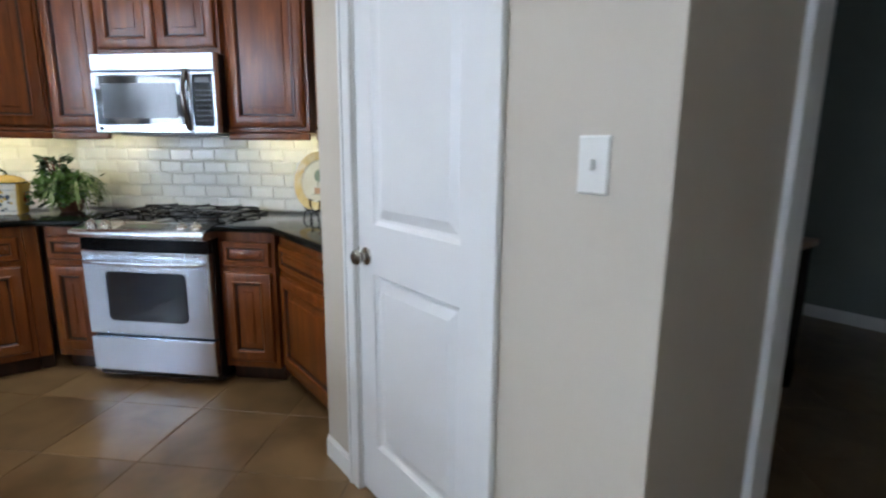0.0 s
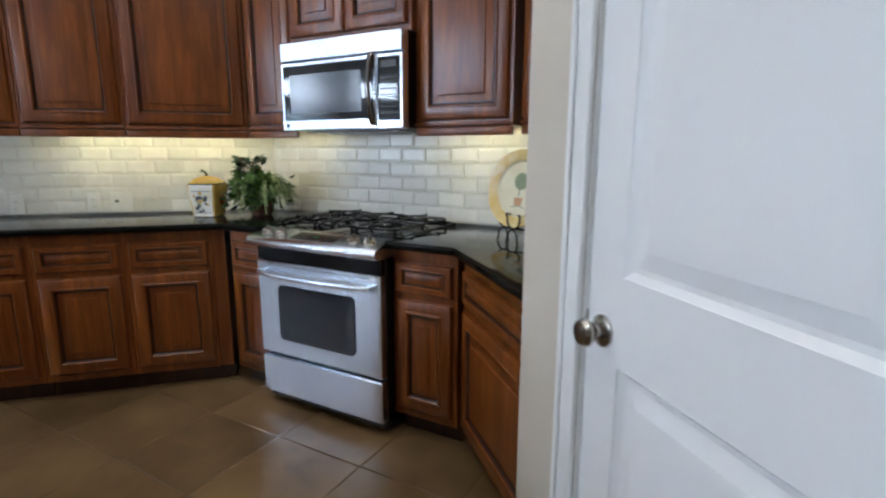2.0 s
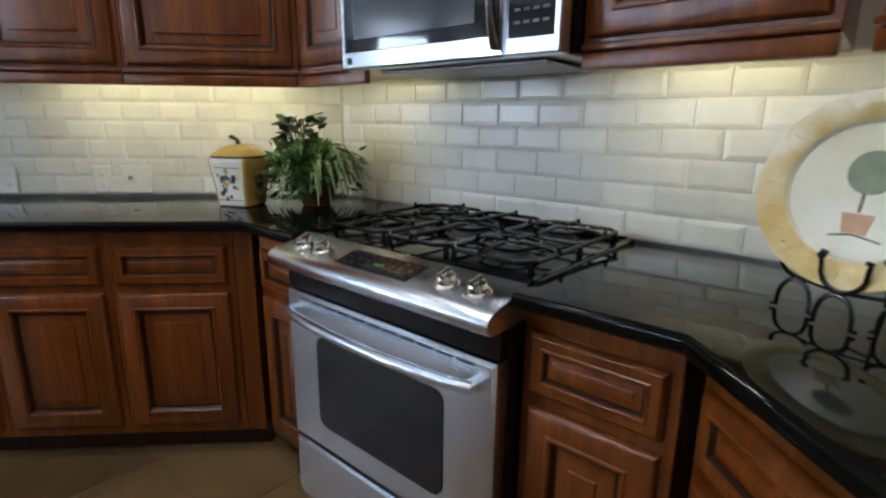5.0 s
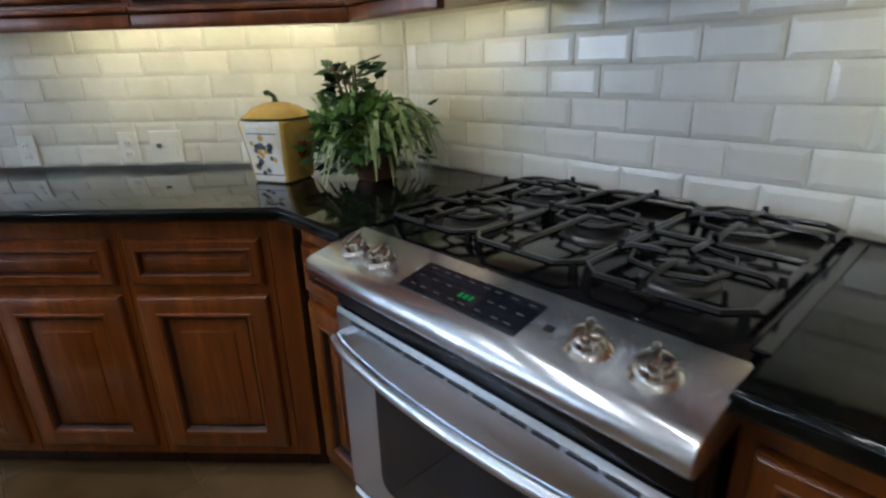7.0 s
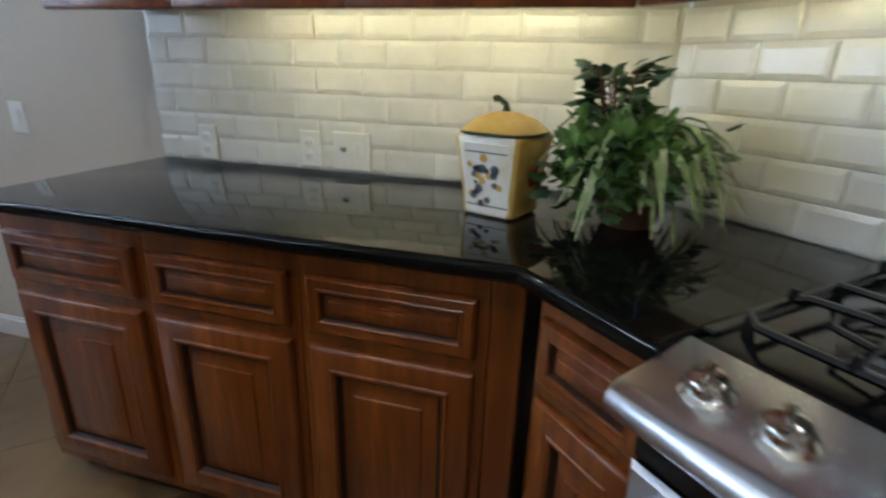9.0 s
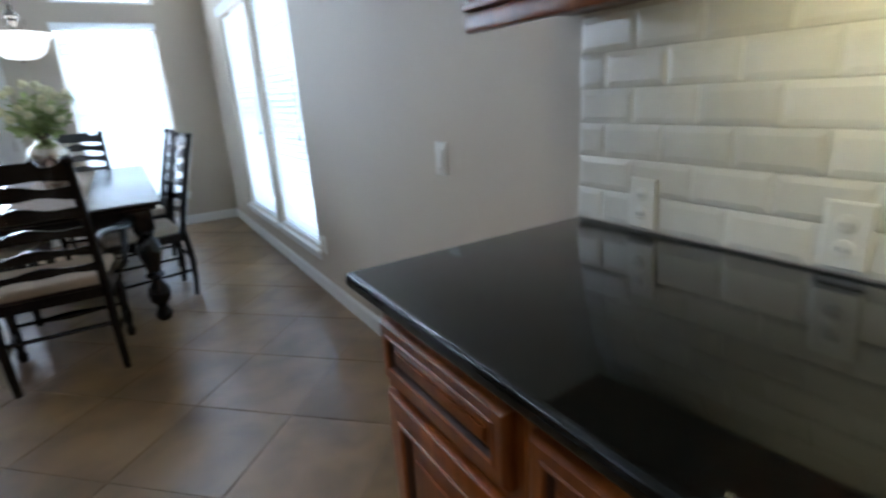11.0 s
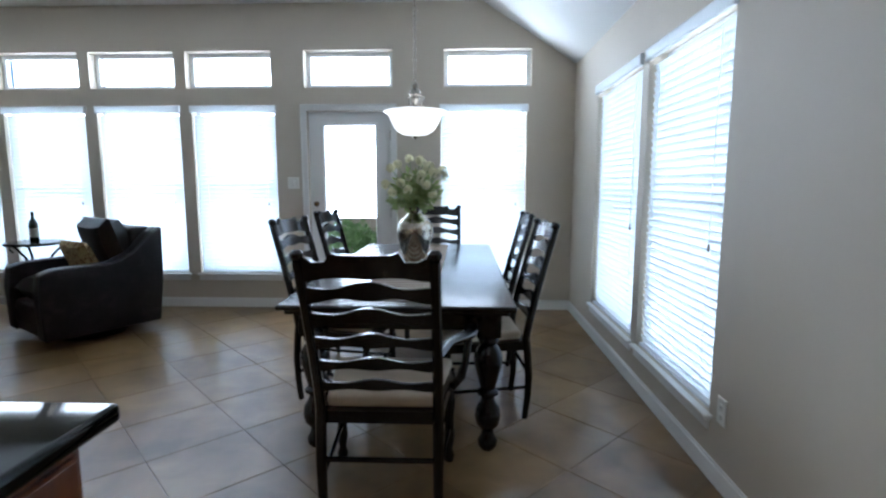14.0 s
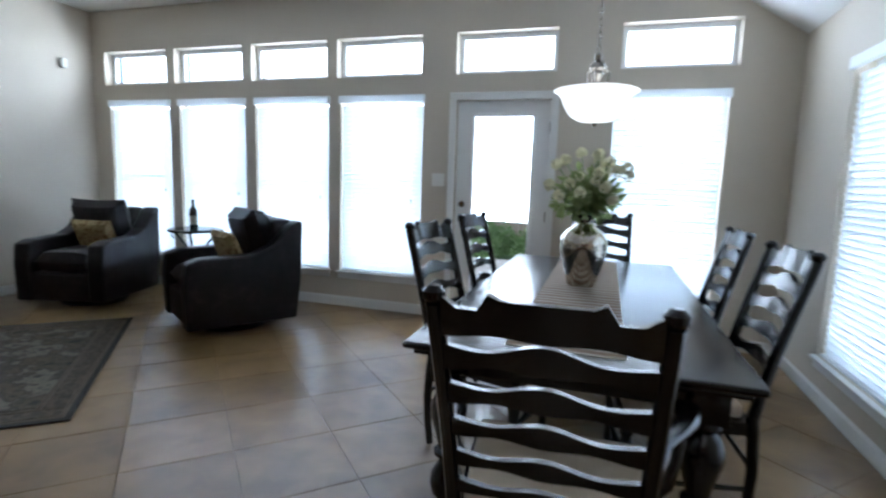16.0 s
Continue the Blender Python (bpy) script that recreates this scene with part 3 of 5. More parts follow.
# ---- wall plates ----
def plate(m, w, h, label, kind, name="outlet"):
    """kind: rocker, duplex or blank; local y points out of the wall."""
    t = thing(name, m, label, "outlet" if name == "outlet" else "switch")
    part("plate", board(B(), -w / 2, -h / 2, w / 2, h / 2, 0, [(0, 0.003), (0.004, 0.006)], 0.0005), PLASTIC, t)
    if kind == "rocker":
        part("rocker", board(B(), -0.016, -0.033, 0.016, 0.033, 0.0062, [(0, 0.002), (0.003, 0.004)], 0.0), PLASTIC, t)
    elif kind == "toggle":
        part("toggle", abox(-0.005, 0.006, -0.010, 0.005, 0.020, 0.012, 0.002, 1), PLASTIC, t)
    elif kind == "jack":
        part("jack", abox(0.01, 0.006, 0.0, 0.03, 0.022, 0.016, 0.003, 1), STEEL, t, "small metal coax jack")
        part("socket", abox(-0.042, 0.006, -0.03, -0.012, 0.0085, 0.03, 0.002, 1), PLASTIC, t)
    else:
        for z in (-0.021, 0.021):
            o = part("socket", lathe(B(), [(0.016, 0), (0.016, 0.002), (0.0145, 0.003)], 18), PLASTIC, t, m=pose(0, 0.0062, z, -90, 0, 0))
            part("slots", box(abox(-0.0075, -0.003, 0.003, -0.0055, 0.006, 0.0034), 0.0055, -0.003, 0.003, 0.0075, 0.006, 0.0034), DARKPLASTIC, o)
    return t


plate(LW @ pose(1.455, 0.0115, 0.975), 0.072, 0.116, "white duplex outlet on the tiled wall", "duplex")
plate(LW @ pose(1.062, 0.0115, 0.979), 0.072, 0.116, "white single outlet plate on the tiled wall", "duplex")
plate(LW @ pose(0.918, 0.0115, 0.979), 0.125, 0.120, "wide white jack plate on the tiled wall", "jack")
plate(LW @ pose(2.335, 0.0005, 1.010), 0.080, 0.122, "white rocker switch on the beige wall", "rocker", "switch")
plate(LW @ pose(3.860, 0.0005, 0.340), 0.074, 0.118, "white outlet low on the beige wall", "duplex")
plate(pose(-3.648, PY + 0.0005, 1.284, 0, 0, 0), 0.072, 0.114, "white toggle switch beside the pantry door", "toggle", "switch")
plate(pose(-2.833, FAR - 0.0005, 1.300, 0, 0, 180), 0.120, 0.118, "white double switch beside the glazed door", "rocker", "switch")

# ---- pantry door ----
PD = thing("door_1", pose(DOOR_X0, PY - 0.012, 0), "white two-panel pantry door, closed, with nickel knob", "door", kind="structure")
DW = DOOR_X1 - DOOR_X0
bm = B()
xs, zs = [0.003, 0.110, DW - 0.110, DW - 0.003], [0.012, 0.225, 0.885, 1.060, 1.905, 2.030]
for i in range(3):
    for k in range(5):
        if i == 1 and k in (1, 3):
            board(bm, xs[1], zs[k], xs[2], zs[k + 1], 0, [(0, -0.003), (0.012, -0.012), (0.022, -0.013), (0.055, -0.003)], -0.03)
        else:
            box(bm, xs[i], -0.035, zs[k], xs[i + 1], 0, zs[k + 1])
bmesh.ops.remove_doubles(bm, verts=bm.verts, dist=0.0001)
part("leaf", bm, DOORPAINT, PD, smooth=0)
KM = pose(DW - 0.058, 0, 0.942, -90, 0, 0)
kn = part("knob", lathe(B(), [(0.032, 0.0), (0.032, 0.005), (0.027, 0.008), (0.013, 0.012), (0.012, 0.020), (0.020, 0.027), (0.027, 0.036), (0.028, 0.043), (0.023, 0.052), (0.006, 0.056)], 28), mottled("satin_nickel", two((0.36, 0.33, 0.29), 0.05), 9, 0.22, 1.0, relief=0.01), PD, "round satin nickel knob", m=KM)
HINGE = mottled("pale_hinge_metal", two((0.62, 0.62, 0.62), 0.05), 12, 0.35, 0.6)
for z in (0.40, 1.085, 1.82):
    part("hinge", box(abox(0.004, -0.004, z - 0.042, 0.016, 0.0025, z + 0.042, 0.001, 1), -0.004, 0.0, z - 0.044, 0.006, 0.011, z + 0.044, 0.003, 2), HINGE, PD, "pale satin hinge")
part("latch_plate", abox(DW - 0.006, -0.020, 0.915, DW + 0.002, 0.0035, 0.970, 0.001, 1), bpy.data.materials["satin_nickel"], PD, "satin nickel latch plate")


def casing(name, x0, x1, z1, m, label, sill=False, w=0.065):
    """Moulded trim round an opening; local y points into the room."""
    bm = B()
    for a, b in ((x0 - w, x0), (x1, x1 + w)):
        box(bm, a, 0.0005, 0.0, b, 0.014, z1 - 0.0005, 0.003, 1)
        o = a if a < x0 - w / 2 else b - 0.018
        box(bm, o, 0.0145, 0.0, o + 0.018, 0.021, z1 - 0.0005, 0.003, 1)
    box(bm, x0 - w, 0.0005, z1, x1 + w, 0.014, z1 + w, 0.003, 1)
    box(bm, x0 - w, 0.0145, z1 + w - 0.018, x1 + w, 0.021, z1 + w, 0.003, 1)
    return structure(name, bm, TRIM, label, "trim", m)


casing("door_casing", DOOR_X0 + 0.002, DOOR_X1 - 0.002, 2.035, pose(0, PY, 0), "white moulded casing round the pantry door")
structure("door_jamb", box(box(abox(DOOR_X0 + 0.0005, PY - 0.114, 0, DOOR_X0 + 0.0025, PY - 0.0005, 2.035), DOOR_X1 - 0.0025, PY - 0.114, 0, DOOR_X1 - 0.0005, PY - 0.0005, 2.035), DOOR_X0 + 0.003, PY - 0.114, 2.034, DOOR_X1 - 0.003, PY - 0.0005, 2.0395), TRIM, "white door jamb lining", "trim")
structure("pantry_back", abox(PX1 + 0.12, -1.25, 0, PX0 - 0.12, -1.2, 3.0), WALL, "plain wall inside the pantry", "wall")


def baseboard(a, b, m, label="white moulded baseboard"):
    bm = box(abox(a, 0.0005, 0.0, b, 0.013, 0.085, 0.002, 1), a, 0.0005, 0.0855, b, 0.009, 0.100, 0.004, 2)
    return structure("baseboard", bm, TRIM, label, "trim", m)


baseboard(1.632, FAR - 0.001, LW)
baseboard(0.014, 1.764, FW)
baseboard(2.741, -WEST - 0.001, FW)
baseboard(DOOR_X1 + 0.066, PX0, pose(0, PY, 0))
baseboard(PX1, DOOR_X0 - 0.066, pose(0, PY, 0))
baseboard(-1.135, PY, pose(PX1, 0, 0, 0, 0, 90))
baseboard(WEST, 0.0, pose(0, -4.65, 0), "pale baseboard in the dim room")
baseboard(-FAR + 0.02, 1.2, pose(WEST, 0, 0, 0, 0, -90))
# the passage: a trimmed edge farther back, and a wooden console in the dim room
structure("passage_casing", box(abox(PX1 - 0.02, -1.250, 0, PX1 - 0.0005, -1.136, 3.04, 0.004, 1), PX1 + 0.0005, -1.250, 0, PX1 + 0.115, -1.2365, 3.04, 0.002, 1), TRIM, "white trim on the passage wall", "trim")
cs = thing("console_table", pose(-2.85, -2.88, 0, 0, 0, 90), "dark wooden console table in the dim room", "table")
part("top", abox(-0.20, -0.5, 0.82, 0.20, 0.5, 0.86, 0.008, 2), mottled("tan_wood_top", two((0.30, 0.17, 0.08), 0.15), 8, 0.35), cs, "tan wooden top")
for x in (-0.16, 0.16):
    for y in (-0.45, 0.45):
        part("leg", lathe(B(), [(0.022, 0), (0.03, 0.1), (0.022, 0.2), (0.034, 0.5), (0.03, 0.72), (0.03, 0.819)], 14, (x, y, 0)), BLACKWOOD, cs)
part("apron", abox(-0.17, -0.46, 0.70, 0.17, 0.46, 0.819, 0.004, 1), BLACKWOOD, cs)


# ---- windows ----
BLIND = mottled("white_blind_slat", two((0.82, 0.82, 0.80), 0.02), 6, 0.45, fine=60, relief=0.03)
leafy(BLIND, (0.80, 0.84, 0.88), 0.46)
WINDOW_COUNT = [0]


def window(m, hole, label, blind=True):
    """A window in the wall of pose m: frame, pane, and with a blind also sill, valance and slats."""
    x0, z0, x1, z1 = hole
    WINDOW_COUNT[0] += 1
    t = thing("window_%d" % WINDOW_COUNT[0], m, label, "window", kind="structure")
    f, d0, d1 = 0.045, -0.15, -0.10
    bm = B()
    box(bm, x0 + 0.001, d0, z0 + 0.001, x0 + f, d1, z1 - 0.001, 0.004, 1)
    box(bm, x1 - f, d0, z0 + 0.001, x1 - 0.001, d1, z1 - 0.001, 0.004, 1)
    box(bm, x0 + f + 0.0005, d0, z0 + 0.001, x1 - f - 0.0005, d1, z0 + f, 0.004, 1)
    box(bm, x0 + f + 0.0005, d0, z1 - f, x1 - f - 0.0005, d1, z1 - 0.001, 0.004, 1)
    if blind:
        zm = (z0 + z1) / 2
        box(bm, x0 + f + 0.0005, d0 + 0.004, zm - 0.022, x1 - f - 0.0005, d1 - 0.004, zm + 0.022, 0.004, 1)
    part("window_frame", bm, FRAME, t, "white vinyl frame")
    for a, b in (((z0 + f, (z0 + z1) / 2 - 0.022), ((z0 + z1) / 2 + 0.022, z1 - f)) if blind else ((z0 + f, z1 - f),)):
        p = part("pane", abox(x0 + f, -0.128, a, x1 - f, -0.122, b), GLASS, t, smooth=0)
        p.visible_shadow = False
    if blind:
        sl = B()
        box(sl, x0 - 0.03, -0.098, z0 - 0.022, x1 + 0.03, 0.035, z0 - 0.0005, 0.006, 2)
        part("window_sill", sl, TRIM, t, "white painted sill")
        part("apron", abox(x0 - 0.015, 0.0005, z0 - 0.075, x1 + 0.015, 0.013, z0 - 0.0225, 0.004, 1), TRIM, t)
        part("valance", board(B(), x0 - 0.012, z1 - 0.045, x1 + 0.012, z1 + 0.025, 0.001, [(0, 0.020), (0.006, 0.026)], 0.0), BLIND, t, "white blind valance")
        n = int((z1 - z0 - 0.08) / 0.043)
        me = None
        for i in range(n):
            if me is None:
                bs = B()
                w = (x1 - x0) / 2 - 0.008
                vs = [[bs.verts.new((x, y, z)) for x in (-w, w)] for y, z in ((-0.0278, 0.0), (-0.014, 0.0025), (0.0, 0.0035), (0.014, 0.0025), (0.0278, 0.0), (0.0278, -0.0026), (0.0, 0.0006), (-0.0278, -0.0026))]
                for a in range(8):
                    b = (a + 1) % 8
                    bs.faces.new((vs[a][0], vs[a][1], vs[b][1], vs[b][0]))
                bs.faces.new([v[0] for v in reversed(vs)])
                bs.faces.new([v[1] for v in vs])
                me = mesh_of("slat", bs)
            part("slat", me, BLIND, t, m=pose((x0 + x1) / 2, -0.036, z0 + 0.045 + i * 0.043 + 0.0004 * math.sin(i * 2.3), 73 + 0.6 * math.sin(i * 1.7 + x0), 0, 0))
        part("bottom_rail", abox(x0 + 0.008, -0.058, z0 + 0.004, x1 - 0.008, -0.012, z0 + 0.020, 0.004, 1), BLIND, t)
        for x in (x0 + 0.13, x1 - 0.13):
            part("ladder_cord", box(abox(x - 0.001, -0.0105, z0 + 0.02, x + 0.001, -0.009, z1 - 0.045), x - 0.001, -0.066, z0 + 0.02, x + 0.001, -0.0645, z1 - 0.045), BLIND, t)
        cord = part("pull_cord", tube(B(), [(x0 + 0.10, 0.004, z1 - 0.05), (x0 + 0.101, 0.005, z1 - 0.5), (x0 + 0.10, 0.004, z0 + 0.75)], 0.0012, 5), BLIND, t, "thin white pull cord")
        part("tassel", lathe(B(), [(0.003, 0), (0.007, 0.01), (0.005, 0.03), (0.002, 0.04)], 8, (x0 + 0.10, 0.004, z0 + 0.71)), BRASS, cord, "small dark tassel")
    w, h = x1 - x0, z1 - z0
    g = 0.5 if m is LW else 0.0
    area("daylight", m @ pose((x0 + x1) / 2, -0.24, (z0 + z1) / 2, -90, 0, 180), w + g * 0.16, h + g, SKY_POWER * (0.6 if g else 1.0) * (w + g * 0.16) * (h + g), (0.90, 0.95, 1.0))
    return t


for hole in LOW:
    window(FW, hole, "tall window with white horizontal blind, half-open slats")
for hole in SIDE:
    window(LW, hole, "tall side window with white horizontal blind")
for hole in HIGH:
    window(FW, hole, "small transom window without a blind", False)

# glazed door
GD = thing("door_2", FW @ pose(DOOR_HOLE[0], 0, 0), "white glazed patio door, closed, with bronze lever", "door", kind="structure")
gw, gh = DOOR_HOLE[2] - DOOR_HOLE[0], 2.02
bm = B()
a0, a1, b0, b1 = 0.148, gw - 0.155, 0.27, 1.885
for q in ((0.006, 0.010, a0, gh - 0.006), (a1, 0.010, gw - 0.006, gh - 0.006), (a0, 0.010, a1, b0), (a0, b1, a1, gh - 0.006)):
    box(bm, q[0], -0.085, q[1], q[2], -0.040, q[3])
part("leaf", bm, DOORPAINT, GD, smooth=0)
bm = B()
for q in ((a0 - 0.02, b0 - 0.02, a0 + 0.012, b1 + 0.02), (a1 - 0.012, b0 - 0.02, a1 + 0.02, b1 + 0.02), (a0 + 0.0125, b0 - 0.02, a1 - 0.0125, b0 + 0.012), (a0 + 0.0125, b1 - 0.012, a1 - 0.0125, b1 + 0.02)):
    box(bm, q[0], -0.0395, q[1], q[2], -0.026, q[3], 0.005, 1)
part("glazing_bead", bm, DOORPAINT, GD)
pn = part("pane", abox(a0 + 0.0005, -0.066, b0 + 0.0005, a1 - 0.0005, -0.060, b1 - 0.0005), GLASS, GD, smooth=0)
pn.visible_shadow = False
dl = part("deadbolt", lathe(B(), [(0.028, 0), (0.028, 0.006), (0.020, 0.012), (0.018, 0.022), (0.005, 0.024)], 20), BRASS, GD, "dark bronze deadbolt", m=pose(gw - 0.065, -0.0395, 1.085, -90, 0, 0))
lv = part("lever", lathe(B(), [(0.030, 0), (0.030, 0.006), (0.012, 0.012), (0.011, 0.045), (0.004, 0.047)], 20), BRASS, GD, "dark bronze door lever", m=pose(gw - 0.065, -0.0395, 0.945, -90, 0, 0))
part("grip", tube(B(), [(0, 0, 0.042), (-0.05, 0.002, 0.044), (-0.11, 0.0, 0.040)], 0.008, 8), BRASS, lv)
for z in (0.25, 1.0, 1.78):
    part("hinge", abox(0.001, -0.040, z - 0.05, 0.012, -0.028, z + 0.05, 0.003, 1), BRASS, GD)
casing("door_casing", DOOR_HOLE[0] + 0.001, DOOR_HOLE[2] - 0.001, 2.018, FW, "white moulded casing round the patio door")
area("daylight", FW @ pose((DOOR_HOLE[0] + DOOR_HOLE[2]) / 2, -0.24, 1.42, -90, 0, 180), 0.60, 0.98, SKY_POWER * 0.59, (0.90, 0.95, 1.0))

# ---- outdoors ----
PATIO = mottled("pale_concrete", two((0.46, 0.44, 0.40), 0.1), 1.2, 0.85, fine=60, relief=0.2, own=False)
GRASSM = mottled("lawn", [(0.3, (0.05, 0.09, 0.02)), (0.7, (0.10, 0.15, 0.04))], 3, 0.9, fine=80, relief=0.5, depth=0.02, own=False)
LEAF = mottled("shrub_leaf", [(0.3, (0.10, 0.16, 0.06)), (0.7, (0.20, 0.27, 0.12))], 30, 0.5, fine=60, relief=0.1)
FENCE = wood("weathered_fence_wood", (0.16, 0.13, 0.10), (0.26, 0.21, 0.16), (0.36, 0.31, 0.25), 0.85)
structure("ground", abox(-900, -900, -0.30, 900, 900, -0.14), GRASSM, "lawn reaching to the horizon", "ground")
structure("patio", abox(-9.0, FAR + 0.20, -0.139, 6.0, FAR + 4.2, -0.04), PATIO, "pale concrete patio outside the glazed wall", "pavement")
fn = thing("fence", pose(0, FAR + 9.0, -0.14), "weathered wooden garden fence beyond the lawn", "fence")
bb = B()
box(bb, -0.068, 0, 0, 0.068, 0.018, 1.8, 0.004, 1)
fence_me = mesh_of("board", bb)
for i in range(150):
    part("board", fence_me, FENCE, fn, m=pose(-12 + i * 0.145, 0.004 * math.sin(i * 3.1), 0, 0, 0, 0.8 * math.sin(i * 1.9)))
for z in (0.4, 1.4):
    part("rail", abox(-12, 0.03, z, 9.7, 0.07, z + 0.09), FENCE, fn)


def leaf_cloud(bm, n, centre, radii, size, rng, up=0.3):
    """Many small pointed leaves scattered through an uneven crown."""
    for _ in range(n):
        d = Vector((rng.gauss(0, 1), rng.gauss(0, 1), rng.gauss(0, 1))).normalized() * (0.45 + 0.55 * rng.random())
        d *= 0.8 + 0.35 * noise.noise(d * 2.3 + Vector(centre))
        p = Vector(centre) + Vector((d.x * radii[0], d.y * radii[1], d.z * radii[2]))
        if p.z < 0.01:
            p.z = 0.01 + 0.05 * rng.random()
        out = (d + Vector((rng.gauss(0, .5), rng.gauss(0, .5), up + rng.gauss(0, .5)))).normalized()
        side = out.cross(Vector((rng.gauss(0, 1), rng.gauss(0, 1), rng.gauss(0, 1)))).normalized()
        nrm = side.cross(out)
        s = size * (0.6 + 0.8 * rng.random())
        v = [bm.verts.new(q) for q in (p, p + out * s * 0.5 + side * s * 0.28 + nrm * s * 0.06, p + out * s, p + out * s * 0.5 - side * s * 0.28 + nrm * s * 0.06)]
        bm.faces.new((v[0], v[1], v[2]))
        bm.faces.new((v[0], v[2], v[3]))
    return bm


leafy(LEAF, (0.25, 0.42, 0.12), 0.4)
rng = random.Random(5)
for x, y, r, hgt in ((-3.3, FAR + 4.7, 0.55, 0.75), (-2.5, FAR + 4.8, 0.6, 0.62), (-1.7, FAR + 4.9, 0.5, 0.7), (-4.3, FAR + 5.0, 0.6, 0.65)):
    sh = thing("shrub", pose(x, y, -0.14), "low green shrub beside the patio", "shrub", "garden shrubs")
    for dx, dy in ((0.05, 0.03), (-0.08, 0.02)):
        part("stem", tube(B(), [(dx * 0.1, 0, 0), (dx, dy, hgt * 0.5)], [0.02, 0.008], 6), FENCE, sh)
    part("leaves", leaf_cloud(B(), 900, (0, 0, hgt * 0.5), (r, r * 0.8, hgt * 0.55), 0.09, rng), LEAF, sh, smooth=0)

# ---- island ----
IS = thing("kitchen_island", pose(-1.718, 2.612, 0), "reddish brown kitchen island with black granite top", "island")
IL, IW = 1.45, 1.05
part("body", abox(-IW, -IL, 0.10, -0.045, -0.05, 0.874, 0.002, 1), CAB, IS)
# the island's foot is coloured darker than its body
part("toe_kick", abox(-IW + 0.06, -IL + 0.06, 0.0, -0.10, -0.11, 0.10), GLAZE_AND_TOE, IS, "dark recessed toe board")
PANEL = [(0, 0.008), (0.003, 0.012), (0.006, 0.014), (0.072, 0.014), (0.076, 0.018), (0.084, 0.018), (0.090, 0.013), (0.096, 0.004), (0.102, 0.004), (0.135, 0.009), (0.137, 0.012), (0.141, 0.013)]
e1 = board(B(), -IL + 0.02, 0.125, -0.07, 0.845, 0, PANEL, 0.0, DOOR_MATS)
part("end_panel", e1, [CAB, GLAZE_AND_TOE], IS, m=Matrix(((0, 1, 0, -0.0445), (1, 0, 0, 0), (0, 0, 1, 0), (0, 0, 0, 1))))
part("back_panel", board(B(), -IW + 0.02, 0.125, -0.07, 0.845, -0.0495, PANEL, 0.0, DOOR_MATS), [CAB, GLAZE_AND_TOE], IS)
bm = prism(B(), [(0, 0), (-IW - 0.3, 0), (-IW - 0.3, -IL - 0.04), (0, -IL - 0.04)], 0.876, 0.912)
bmesh.ops.recalc_face_normals(bm, faces=bm.faces)
bmesh.ops.bevel(bm, geom=[e for e in bm.edges], offset=0.010, segments=3, profile=0.5, affect="EDGES")
part("granite_top", bm, GRANITE, IS, "polished black granite top")
ou = part("outlet", board(B(), -0.038, -0.062, 0.038, 0.062, 0, [(0, 0.004), (0.004, 0.007)], 0.0), DARKPLASTIC, IS, "black outlet plate", m=pose(-0.0295, -0.395, 0.650, 0, 0, -90))
for z in (-0.022, 0.022):
    part("socket", lathe(B(), [(0.017, 0), (0.017, 0.003), (0.015, 0.004)], 18), PLASTIC, ou, "white socket face", m=pose(0, 0.0072, z, -90, 0, 0))

# ---- dining table and chairs ----
TX0, TX1, TY0, TY1, TZ = -1.94, -0.862, 3.945, 6.26, 0.762
TB = thing("dining_table", pose((TX0 + TX1) / 2, (TY0 + TY1) / 2, 0), "ebony-stained wooden dining table with turned legs", "table")
hw, hl = (TX1 - TX0) / 2, (TY1 - TY0) / 2
bm = box(B(), -hw + 0.03, -hl + 0.03, TZ - 0.050, hw - 0.03, hl - 0.03, TZ - 0.026, 0.008, 2)
box(bm, -hw, -hl, TZ - 0.0255, hw, hl, TZ, 0.011, 3)
part("tabletop", bm, BLACKWOOD, TB, "glossy ebony tabletop with moulded edge")
for s1 in (-1, 1):
    part("apron", abox(s1 * (hw - 0.135) - 0.012, -hl + 0.16, TZ - 0.16, s1 * (hw - 0.135) + 0.012, hl - 0.16, TZ - 0.0505, 0.003, 1), BLACKWOOD, TB)
    part("apron", abox(-hw + 0.16, s1 * (hl - 0.2) - 0.012, TZ - 0.16, hw - 0.16, s1 * (hl - 0.2) + 0.012, TZ - 0.0505, 0.003, 1), BLACKWOOD, TB)
LEGP = [(0.030, 0.0), (0.045, 0.02), (0.048, 0.045), (0.032, 0.075), (0.028, 0.10), (0.055, 0.13), (0.064, 0.17), (0.058, 0.21), (0.034, 0.25), (0.032, 0.27), (0.052, 0.285), (0.052, 0.30), (0.036, 0.315), (0.050, 0.37), (0.066, 0.43), (0.070, 0.47), (0.056, 0.51), (0.036, 0.535), (0.050, 0.55), (0.050, 0.565), (0.040, 0.58)]
leg_me = mesh_of("leg", box(lathe(B(), LEGP, 24), -0.058, -0.058, 0.575, 0.058, 0.058, TZ - 0.0505, 0.006, 2))
for s1 in (-1, 1):
    for s2 in (-1, 1):
        part("leg", leg_me, BLACKWOOD, TB, m=pose(s1 * (hw - 0.115), s2 * (hl - 0.20), 0))

CUSHION = mottled("cream_seat_fabric", two((0.52, 0.43, 0.32), 0.08), 5, 0.85, fine=500, relief=0.4, depth=0.001)


